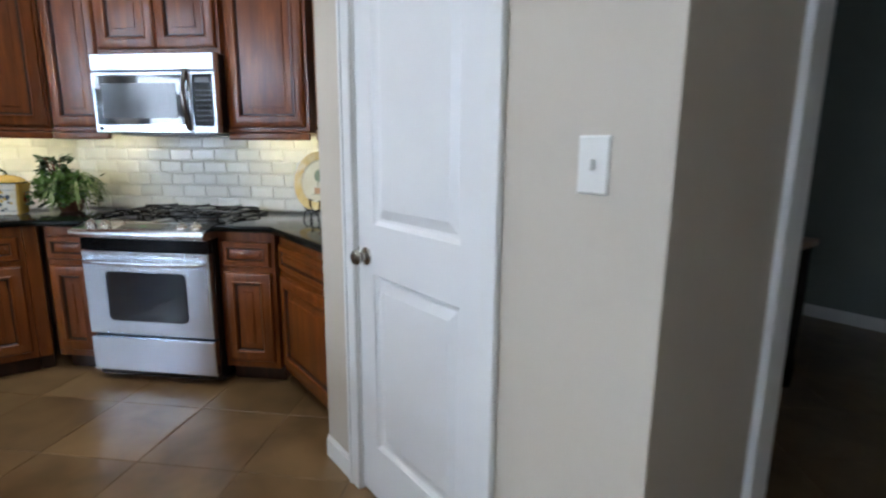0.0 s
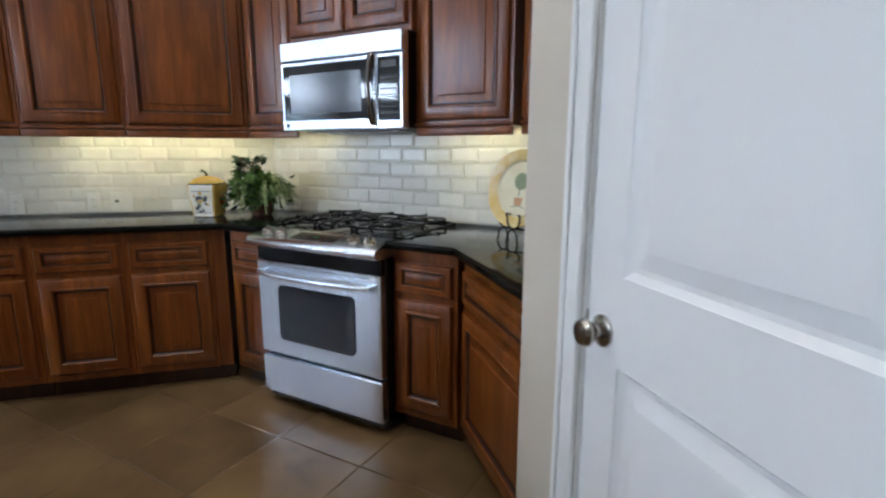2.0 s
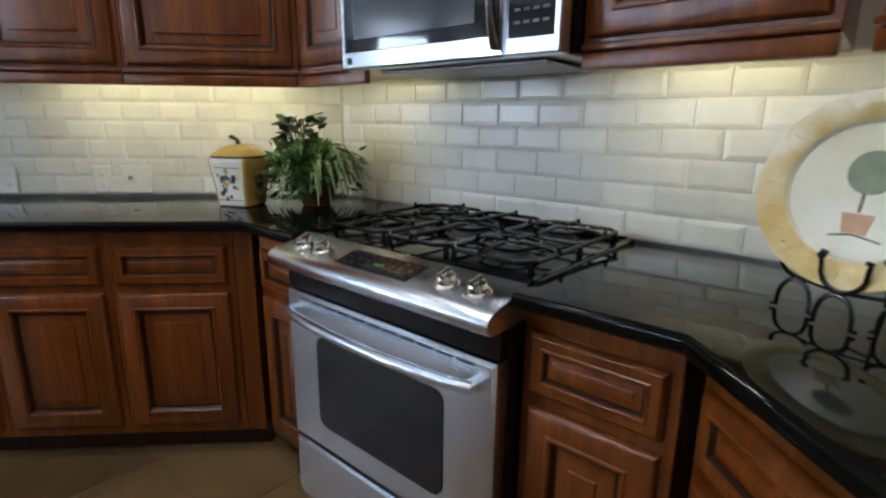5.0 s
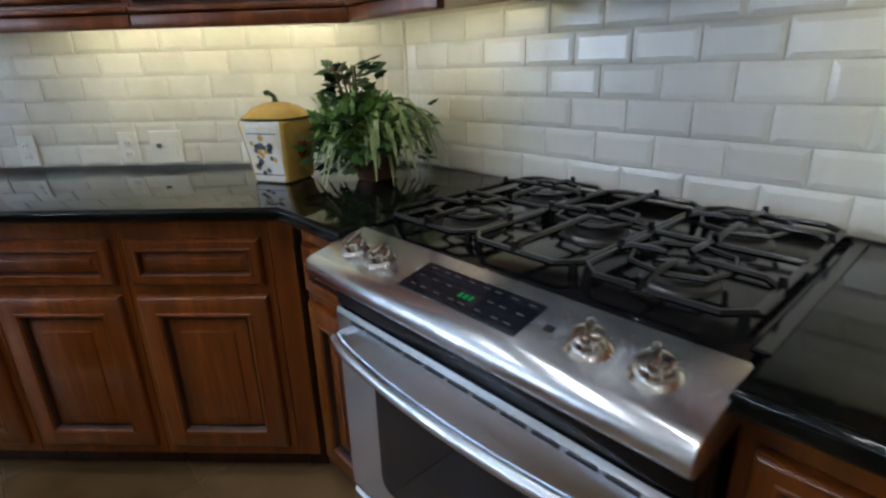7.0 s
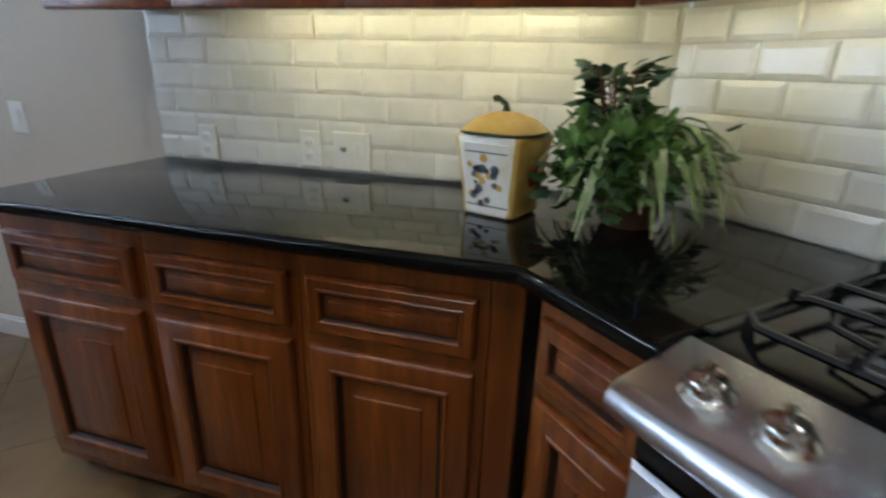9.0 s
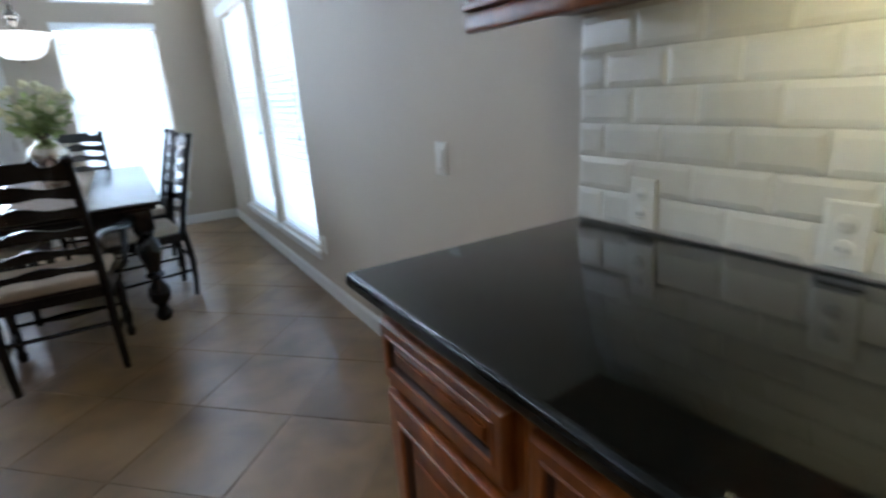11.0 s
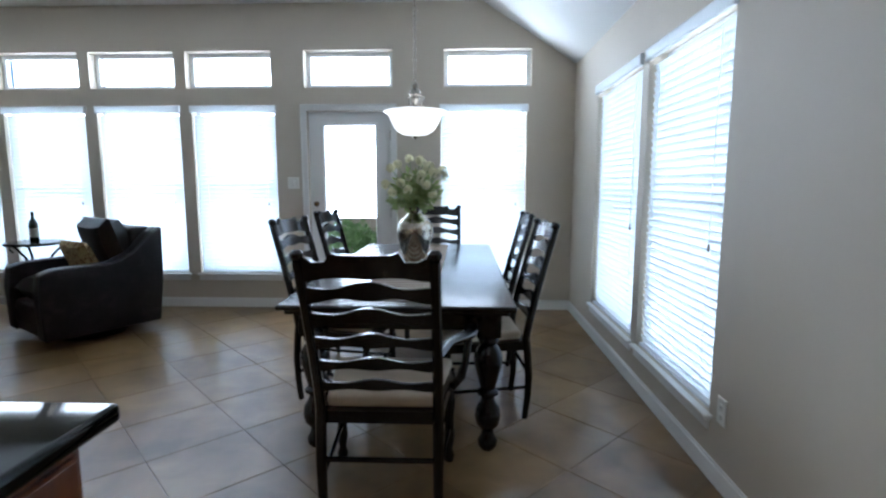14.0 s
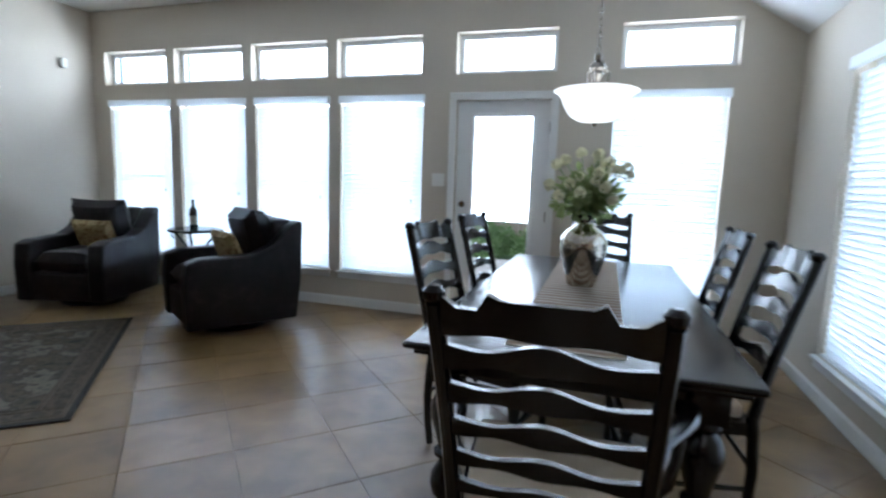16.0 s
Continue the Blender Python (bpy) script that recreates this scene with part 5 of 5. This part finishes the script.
part("topiary_trunk", abox(-0.002, -0.034, -0.0008, 0.002, 0.0, 0.0006), TERRA, PT)
part("topiary_pot", prism(B(), [(-0.017, -0.070), (0.017, -0.070), (0.023, -0.036), (-0.023, -0.036)], -0.0008, 0.0012), mottled("orange_pot_paint", two((0.50, 0.27, 0.12), 0.1), 30, 0.4), PT, "painted orange pot")
part("topiary_ground", tube(B(), [(-0.035, -0.076, 0.0), (0, -0.070, 0.0), (0.04, -0.078, 0.0)], 0.0018, 5), GREENP, PT)
ST = thing("plate_stand", pose(-1.582, -1.045, 0.913, 0, 0, 24), "black wrought iron scroll plate stand", "plate stand")
for x in (-0.078, 0.0, 0.078):
    sc = B()
    y0 = 0.0 if x else 0.03
    arch = [(x + 0.028 * math.cos(q), 0.072 + y0, 0.004 + 0.054 * math.sin(q) ** 0.7) for q in [math.pi * k / 10 for k in range(11)]]
    tube(sc, [(x + 0.036, 0.074 + y0, 0.006), *arch, (x - 0.036, 0.074 + y0, 0.006)], 0.0042, 7)
    cup = [(x + 0.034 * math.cos(q), 0.066 + y0, 0.108 - 0.046 * abs(math.sin(q)) ** 0.7) for q in [math.pi * k / 10 for k in range(11)]]
    tube(sc, [(x + 0.030, 0.074 + y0, 0.120), (x + 0.037, 0.070 + y0, 0.118), *cup, (x - 0.037, 0.070 + y0, 0.118), (x - 0.030, 0.074 + y0, 0.120)], 0.0042, 7)
    lathe(sc, [(0.003, 0), (0.006, 0.004), (0.006, 0.010), (0.003, 0.014)], 10, (x + 0.030, 0.074 + y0, 0.114))
    part("scroll", sc, IRON, ST)
part("back_leg", tube(B(), [(0.0, -0.09, 0.004), (0.0, -0.065, 0.16), (0.0, -0.035, 0.20)], 0.004, 7), IRON, ST)
part("cross_bar", tube(B(), [(-0.078, 0.066, 0.062), (0.0, 0.094, 0.060), (0.078, 0.066, 0.062)], 0.0036, 7), IRON, ST)
part("spine", tube(B(), [(0, 0.094, 0.060), (0, 0.020, 0.070), (0.0, -0.068, 0.12)], 0.004, 7), IRON, ST)

# tall painted jar and dark bottle
JR = thing("tall_jar", pose(-1.645, -1.258, 0.913), "tall olive painted jar with gold domed lid", "jar")
part("body", lathe(B(), [(0.050, 0), (0.053, 0.006), (0.053, 0.30), (0.048, 0.306)], 30), mottled("painted_jar_glaze", [(0.30, (0.06, 0.07, 0.08)), (0.40, (0.42, 0.27, 0.06)), (0.50, (0.55, 0.50, 0.38)), (0.60, (0.42, 0.27, 0.07)), (0.72, (0.07, 0.08, 0.08))], 26, 0.15, fine=60, relief=0.02), JR, "jar painted with flowers")
jl = part("lid", lathe(B(), [(0.054, 0.307), (0.056, 0.318), (0.050, 0.328), (0.036, 0.345), (0.014, 0.352)], 30), mottled("antique_gold", two((0.42, 0.33, 0.14), 0.15), 14, 0.42, 0.6, relief=0.05), JR, "gold domed lid")
part("finial", lathe(B(), [(0.010, 0.352), (0.018, 0.366), (0.020, 0.380), (0.012, 0.396), (0.004, 0.402)], 16), bpy.data.materials["antique_gold"], jl)
part("lid_band", lathe(B(), [(0.0545, 0.300), (0.0555, 0.303), (0.0545, 0.306)], 30), ENAMEL, jl)
BT = thing("pepper_mill", pose(-1.762, -1.214, 0.913) @ Matrix.Diagonal((0.94, 0.94, 0.94, 1)), "dark glass and black mill with silver collar", "mill")
part("body", lathe(B(), [(0.048, 0), (0.050, 0.006), (0.050, 0.05), (0.046, 0.06), (0.046, 0.20), (0.044, 0.215)], 30), BLACKGLASS, BT, "dark glass body")
part("label", lathe(B(), [(0.0466, 0.085), (0.0468, 0.086), (0.0468, 0.155), (0.0466, 0.156)], 30), mottled("grey_label", [(0.38, (0.03, 0.03, 0.04)), (0.52, (0.22, 0.20, 0.17)), (0.62, (0.10, 0.06, 0.05))], 30, 0.4), BT, "faded grey label")
part("collar", lathe(B(), [(0.038, 0.216), (0.038, 0.240)], 24), CHROME, BT, "silver collar")
part("cap", lathe(B(), [(0.040, 0.2405), (0.042, 0.25), (0.042, 0.330), (0.038, 0.337)], 28), DARKPLASTIC, BT, "black cap")

# ---- living room ----
LEATHER = mottled("dark_brown_leather", [(0.30, (0.005, 0.0035, 0.0045)), (0.55, (0.010, 0.0075, 0.0085)), (0.75, (0.024, 0.018, 0.019))], 9, 0.38, fine=130, relief=0.35, depth=0.002, spec=0.3)
PILLOW = mottled("gold_damask", [(0.40, (0.16, 0.09, 0.03)), (0.55, (0.42, 0.32, 0.16)), (0.65, (0.20, 0.17, 0.08))], 28, 0.8, fine=300, relief=0.3)


def cushion(w, d, h, power=0.45):
    """A plump pillow, thickest in the middle."""
    bm = B()
    n = 12
    for sgn in (1, -1):
        g = []
        for i in range(n + 1):
            row = []
            for j in range(n + 1):
                a, b = i / n * 2 - 1, j / n * 2 - 1
                e = max(0, (1 - a ** 4) * (1 - b ** 4)) ** power
                row.append(bm.verts.new((a * w / 2 * (1 - 0.05 * (1 - b * b)), b * d / 2 * (1 - 0.05 * (1 - a * a)), sgn * h / 2 * e)))
            g.append(row)
        for i in range(n):
            for j in range(n):
                q = (g[i][j], g[i + 1][j], g[i + 1][j + 1], g[i][j + 1])
                bm.faces.new(q if sgn > 0 else tuple(reversed(q)))
    bmesh.ops.remove_doubles(bm, verts=bm.verts, dist=0.0005)
    return bm


def club_chair(m, label):
    """Faces local +y; origin at the middle of its footprint."""
    c = thing("club_chair", m, label, "armchair", "club chairs")
    w, d = 0.76, 0.84
    c.scale = (1.08, 1.08, 1.08)
    part("base", lathe(B(), [(0.26, 0), (0.27, 0.02), (0.20, 0.03), (0.20, 0.07)], 24), DARKPLASTIC, c, "black swivel base")
    part("seat_box", abox(-w / 2 + 0.02, -d / 2 + 0.05, 0.071, w / 2 - 0.02, d / 2 - 0.02, 0.32, 0.03, 3), LEATHER, c)
    for s1 in (-1, 1):
        bm = B()
        prof = [(d / 2, 0.075), (d / 2 + 0.01, 0.40), (d / 2 - 0.01, 0.56), (d / 2 - 0.10, 0.590), (-0.05, 0.600), (-0.20, 0.66), (-0.33, 0.80), (-0.40, 0.845), (-d / 2 - 0.02, 0.845), (-d / 2 - 0.01, 0.40), (-d / 2 + 0.03, 0.075)]
        x0, x1 = (w / 2 - 0.14, w / 2) if s1 > 0 else (-w / 2, -w / 2 + 0.14)
        aa = [bm.verts.new((x0, y, z)) for y, z in prof]
        bbb = [bm.verts.new((x1, y, z)) for y, z in prof]
        bm.faces.new(aa)
        bm.faces.new(list(reversed(bbb)))
        for i in range(len(prof)):
            j = (i + 1) % len(prof)
            bm.faces.new((aa[j], aa[i], bbb[i], bbb[j]))
        bmesh.ops.recalc_face_normals(bm, faces=bm.faces)
        bmesh.ops.bevel(bm, geom=list(bm.edges), offset=0.018, segments=3, profile=0.5, affect="EDGES")
        part("arm", bm, LEATHER, c)
    part("backrest", box(B(), -w / 2 + 0.142, -d / 2 - 0.01, 0.30, w / 2 - 0.142, -d / 2 + 0.17, 0.845, 0.035, 3), LEATHER, c)
    part("seat_cushion", cushion(w - 0.29, 0.60, 0.20, 0.25), LEATHER, c, m=pose(0, 0.10, 0.405))
    part("back_cushion", cushion(w - 0.26, 0.50, 0.24, 0.3), LEATHER, c, m=pose(0, -d / 2 + 0.24, 0.69, 72, 0, 0))
    return c


def throw_pillow(m):
    t = solid("throw_pillow", cushion(0.42, 0.30, 0.13), PILLOW, "gold patterned throw pillow on a dark leather chair", "pillow", "throw pillows", m=m)
    return t


C1 = pose(-4.38, 6.02, 0, 0, 0, 147)
C2 = pose(-6.14, 6.14, 0, 0, 0, -163)
club_chair(C1, "dark brown leather club chair beside the windows")
club_chair(C2, "dark brown leather club chair in the corner")
throw_pillow(C1 @ pose(0.03, 0.02, 0.668, 68, 0, 4))
throw_pillow(C2 @ pose(-0.05, 0.02, 0.668, 68, 0, -5))
SD = thing("side_table", pose(-5.20, 6.48, 0), "black iron side table with scrolled legs", "table")
part("top", lathe(B(), [(0.235, 0.715), (0.245, 0.722), (0.245, 0.735), (0.235, 0.742)], 36), IRON, SD)
for k in range(3):
    a = k * 2.094 + 0.5
    c, s1 = math.cos(a), math.sin(a)
    bm = tube(B(), [(0.20 * c, 0.20 * s1, 0.0), (0.16 * c, 0.16 * s1, 0.10), (0.06 * c, 0.06 * s1, 0.35), (0.12 * c, 0.12 * s1, 0.60), (0.22 * c, 0.22 * s1, 0.71)], 0.011, 8)
    tube(bm, [(0.22 * c, 0.22 * s1, 0.70), (0.27 * c, 0.27 * s1, 0.74), (0.28 * c, 0.28 * s1, 0.70), (0.25 * c, 0.25 * s1, 0.67)], 0.007, 8)
    part("leg", bm, IRON, SD)
BO = thing("wine_bottle", pose(-5.17, 6.44, 0.743), "dark green wine bottle on the side table", "bottle")
part("glass", lathe(B(), [(0.036, 0), (0.038, 0.005), (0.038, 0.17), (0.030, 0.20), (0.014, 0.225), (0.013, 0.285), (0.015, 0.29)], 24), mottled("bottle_green", two((0.01, 0.03, 0.015), 0.1), 8, 0.08, spec=0.8), BO)
part("label", lathe(B(), [(0.0384, 0.05), (0.0386, 0.051), (0.0386, 0.13), (0.0384, 0.131)], 24), mottled("pale_label", two((0.5, 0.47, 0.38), 0.08), 12, 0.7), BO, "pale paper label")
RUG = mottled("patterned_rug", [(0.36, (0.020, 0.016, 0.012)), (0.45, (0.085, 0.066, 0.038)), (0.50, (0.030, 0.022, 0.015)), (0.57, (0.15, 0.13, 0.09)), (0.66, (0.03, 0.025, 0.02))], 5.0, 0.95, fine=260, relief=0.6, depth=0.004)
RG = thing("rug", pose(-3.88, 4.22, 0.0, 0, 0, 41), "dark patterned area rug with a border", "rug")
part("field", abox(-2.3 + 0.20, 0.20, 0.0015, -0.20, 1.85, 0.012, 0.003, 1), RUG, RG)
RB = mottled("rug_border", [(0.42, (0.04, 0.029, 0.02)), (0.50, (0.09, 0.068, 0.043)), (0.58, (0.045, 0.033, 0.022))], 14, 0.95, fine=260, relief=0.6, depth=0.004)
GUARD = mottled("rug_guard_stripe", two((0.085, 0.066, 0.043), 0.15), 20, 0.95, fine=260, relief=0.6, depth=0.004)
EDGE = mottled("rug_dark_edge", two((0.028, 0.023, 0.02), 0.15), 20, 0.95, fine=260, relief=0.6, depth=0.004)


def rug_ring(name, o, i, mat, label):
    bm = B()
    for q in ((-2.3 + o, o, -o, i - 0.001), (-2.3 + o, 2.051 - i, -o, 2.05 - o), (-i + 0.001, i, -o, 2.05 - i), (-2.3 + o, i, -2.301 + i, 2.05 - i)):
        box(bm, q[0], q[1], 0.0015, q[2], q[3], 0.012, 0.003, 1)
    part(name, bm, mat, RG, label)


rug_ring("edge_band", 0.0, 0.035, EDGE, "dark bound edge")
rug_ring("outer_guard", 0.036, 0.062, GUARD, "pale guard stripe")
rug_ring("border", 0.063, 0.166, RB, "dark patterned border")
rug_ring("inner_guard", 0.167, 0.199, GUARD, "pale guard stripe")
SN = thing("alarm_sensor", pose(WEST + 0.0005, FAR - 0.35, 2.42, 0, 0, -90), "small white alarm sensor high on the wall", "sensor")
part("case", abox(-0.03, 0.0, -0.05, 0.03, 0.045, 0.05, 0.01, 2), PLASTIC, SN)
CO = thing("storage_chest", pose(-6.70, 5.05, 0), "low dark wooden chest against the end wall", "chest")
part("body", abox(-0.38, -0.30, 0.05, 0.20, 0.30, 0.50, 0.01, 2), BLACKWOOD, CO)
part("lid", abox(-0.39, -0.31, 0.501, 0.21, 0.31, 0.535, 0.01, 2), BLACKWOOD, CO)
for x in (-0.33, 0.15):
    for y in (-0.25, 0.25):
        part("foot", lathe(B(), [(0.02, 0), (0.03, 0.02), (0.025, 0.049)], 12, (x, y, 0)), BLACKWOOD, CO)

# ---- recessed lamps over the kitchen ----
LENS, nt, b = material("lamp_lens", 0.4)
b.inputs["Base Color"].default_value = (0.9, 0.88, 0.8, 1)
b.inputs["Emission Color"].default_value = (1.0, 0.86, 0.66, 1)
b.inputs["Emission Strength"].default_value = 8.0
for x, y in ((-1.3, 0.35), (-2.2, -0.35), (-2.2, 1.0), (-3.3, 0.35), (-1.25, 1.45)):
    rl = thing("recessed_light", pose(x, y, CEIL_Z), "white recessed ceiling lamp, lit", "light", "recessed lamps")
    ring = lathe(B(), [(0.070, -0.004), (0.095, -0.006), (0.098, -0.001), (0.070, -0.0005)], 28, caps=False)
    part("trim_ring", ring, TRIM, rl)
    part("lens", lathe(B(), [(0.060, -0.0035), (0.068, -0.002)], 24), LENS, rl, "glowing lens")
    d = bpy.data.lights.new("recessed_lamp", "SPOT")
    d.energy, d.spot_size, d.spot_blend, d.shadow_soft_size, d.color = CAN_POWER, radians(125), 0.6, 0.06, (1.0, 0.90, 0.76)
    new("recessed_lamp", d).matrix_world = pose(x, y, CEIL_Z - 0.03)

# ---- wall tiles: bevelled, in running bond ----
TILE = mottled("cream_tile_glaze", [(0.30, (0.73, 0.70, 0.62)), (0.70, (0.81, 0.78, 0.71))], 9, 0.2, fine=26, relief=0.06, depth=0.002, own=False)
_nt = TILE.node_tree
_oi = _nt.nodes.new("ShaderNodeObjectInfo")
_hs = node(_nt, "ShaderNodeHueSaturation")
_mr = node(_nt, "ShaderNodeMapRange", To_Min=0.90, To_Max=1.07)
_nt.links.new(_oi.outputs["Random"], _mr.inputs[0])
_nt.links.new(_mr.outputs[0], _hs.inputs["Value"])
_src = next(l.from_socket for l in _nt.links if l.to_socket == _nt.nodes["Principled BSDF"].inputs["Base Color"])
_nt.links.new(_src, _hs.inputs["Color"])
_nt.links.new(_hs.outputs[0], _nt.nodes["Principled BSDF"].inputs["Base Color"])
TILE_MESHES = {}


def tile_mesh(w, h=0.0757):
    key = (round(w, 3), round(h, 3))
    if key not in TILE_MESHES:
        i = min(0.013, w * 0.3)
        bm = board(B(), 0, 0, w, h, 0, [(0, 0.0035), (0.0012, 0.0043), (i, 0.0068)], 0.0)
        TILE_MESHES[key] = mesh_of("tile", bm, 0)
    return TILE_MESHES[key]


def tiled(wall, m, x0, x1, z0, rows, tops=()):
    """Running bond on the wall of pose m between x0 and x1; tops: (xa, xb, rows) for stretches with more rows."""
    back = part("grout_bed", abox(x0, 0.0004, z0 - 0.002, x1, 0.003, z0 + rows * 0.079), GROUT, wall, "pale grout bed", m=m)
    inv = wall.matrix_basis.inverted()
    back.matrix_basis = inv @ m
    pitch = 0.1555
    for r in range(rows + 2):
        off = pitch / 2 if r % 2 else 0.0
        x = x0 - off
        while x < x1 - 0.004:
            a, b = max(x, x0) + 0.0008, min(x + pitch - 0.0022, x1 - 0.0008)
            mid = (a + b) / 2
            if b - a > 0.012 and (r < rows or any(q[0] < mid < q[1] and r < q[2] for q in tops)):
                part("tile", tile_mesh(b - a), TILE, wall, m=inv @ m @ pose(a, 0.0031, z0 + r * 0.079 + 0.0004 * math.sin(x * 40)))
            x += pitch


tiled(WALL_E, LW, 0.022, 1.657, 0.914, 6)
tiled(WALL_R, RW, -1.9125, 0.004, 0.914, 6, ((-1.262, -0.510, 7),))
part("grout_bed", abox(-1.262, 0.0004, 0.914 + 6 * 0.079 + 0.0005, -0.510, 0.003, 1.42), GROUT, WALL_R)
tiled(WALL_T, TW, PX0 + 0.006, -1.3695, 0.914, 6)

part("corner_bead", lathe(B(), [(0.0075, 0.914), (0.0075, 1.39)], 12, (-1.3665, -1.3405, 0)), GROUT, WALL_T, "grouted inside corner")
part("corner_bead", lathe(B(), [(0.0075, 0.914), (0.0075, 1.39)], 12, (-0.0085, 0.0175, 0)), GROUT, WALL_R, "grouted inside corner", m=WALL_R.matrix_basis.inverted())

# ---- floor tiles, laid on the diagonal ----
def clip(poly, axis, limit, keep_less):
    out = []
    for i, p in enumerate(poly):
        q = poly[(i + 1) % len(poly)]
        pi, qi = (p[axis] <= limit) == keep_less, (q[axis] <= limit) == keep_less
        if pi:
            out.append(p)
        if pi != qi:
            t = (limit - p[axis]) / (q[axis] - p[axis])
            out.append((p[0] + t * (q[0] - p[0]), p[1] + t * (q[1] - p[1])))
    return out


def stone_floor(name):
    """Glazed stone-look tile: broad drifts of tone and smoky smears under an even gloss."""
    m, nt, b = material(name, 0.30, 0.0, 0.7)
    co = coords(nt, own=False)
    broad = node(nt, "ShaderNodeTexNoise", Scale=1.4, Detail=1.0, Roughness=0.4)
    smear = node(nt, "ShaderNodeTexNoise", Scale=5.0, Detail=2.0, Roughness=0.5, Distortion=0.35)
    add = nt.nodes.new("ShaderNodeMath")
    add.operation = "MULTIPLY_ADD"
    add.inputs[1].default_value = 0.5
    for n in (broad, smear):
        nt.links.new(co, n.inputs["Vector"])
    half = nt.nodes.new("ShaderNodeMath")
    half.operation = "MULTIPLY"
    half.inputs[1].default_value = 0.5
    nt.links.new(broad.outputs["Fac"], half.inputs[0])
    nt.links.new(smear.outputs["Fac"], add.inputs[0])
    nt.links.new(half.outputs[0], add.inputs[2])
    r = ramp(nt, add.outputs[0], [(0.35, (0.112, 0.065, 0.024)), (0.65, (0.236, 0.149, 0.065))])
    nt.links.new(r.outputs[0], b.inputs["Base Color"])
    return m


FT = stone_floor("brown_stone_tile")
_nt = FT.node_tree
_oi = _nt.nodes.new("ShaderNodeObjectInfo")
_hs = node(_nt, "ShaderNodeHueSaturation")
_mr = node(_nt, "ShaderNodeMapRange", To_Min=0.84, To_Max=1.13)
_nt.links.new(_oi.outputs["Random"], _mr.inputs[0])
_nt.links.new(_mr.outputs[0], _hs.inputs["Value"])
_src = next(l.from_socket for l in _nt.links if l.to_socket == _nt.nodes["Principled BSDF"].inputs["Base Color"])
_nt.links.new(_src, _hs.inputs["Color"])
_nt.links.new(_hs.outputs[0], _nt.nodes["Principled BSDF"].inputs["Base Color"])
PITCH, HALF = 0.464, 0.2305
OFF_A, OFF_B = 1.20, 4.86


def floor_tile_mesh(poly):
    cx, cy = sum(p[0] for p in poly) / len(poly), sum(p[1] for p in poly) / len(poly)
    bm = B()
    top = [bm.verts.new((x + (cx - x) * 0.008, y + (cy - y) * 0.008, 0.0)) for x, y in poly]
    mid = [bm.verts.new((x, y, -0.0016)) for x, y in poly]
    low = [bm.verts.new((x, y, -0.0040)) for x, y in poly]
    bm.faces.new(top)
    for a, b in ((low, mid), (mid, top)):
        for i in range(len(poly)):
            j = (i + 1) % len(poly)
            bm.faces.new((a[i], a[j], b[j], b[i]))
    return mesh_of("tile", bm, 0)


full_tile, rest = None, B()
for ia in range(-30, 30):
    for ib in range(-30, 30):
        a, b = OFF_A + ia * PITCH, OFF_B + ib * PITCH
        cx, cy = (a - b) * S, (a + b) * S
        poly = [((a + p - b - q) * S, (a + p + b + q) * S) for p, q in ((-HALF, -HALF), (HALF, -HALF), (HALF, HALF), (-HALF, HALF))]
        inner = WEST < cx - 0.33 and cx + 0.33 < 0 and -5.6 < cy - 0.33 and cy + 0.33 < FAR
        if not inner:
            for ax, lim, less in ((0, WEST, False), (0, 0.0, True), (1, -5.6, False), (1, FAR, True)):
                poly = clip(poly, ax, lim, less) if len(poly) > 2 else []
            if len(poly) < 3:
                continue
        if cy > -1.25 and cx > -5.9:
            if inner:
                if full_tile is None:
                    full_tile = floor_tile_mesh([(x - cx, y - cy) for x, y in poly])
                part("tile", full_tile, FT, FLOOR, m=pose(cx, cy, 0))
            else:
                part("tile", floor_tile_mesh(poly), FT, FLOOR)
        else:
            vs = [rest.verts.new((x, y, 0)) for x, y in poly]
            lo2 = [rest.verts.new((x, y, -0.0040)) for x, y in poly]
            rest.faces.new(vs)
            for i in range(len(vs)):
                j = (i + 1) % len(vs)
                rest.faces.new((lo2[i], lo2[j], vs[j], vs[i]))
tagged(part("far_tiles", rest, FT, FLOOR, smooth=0), kind="stuff")
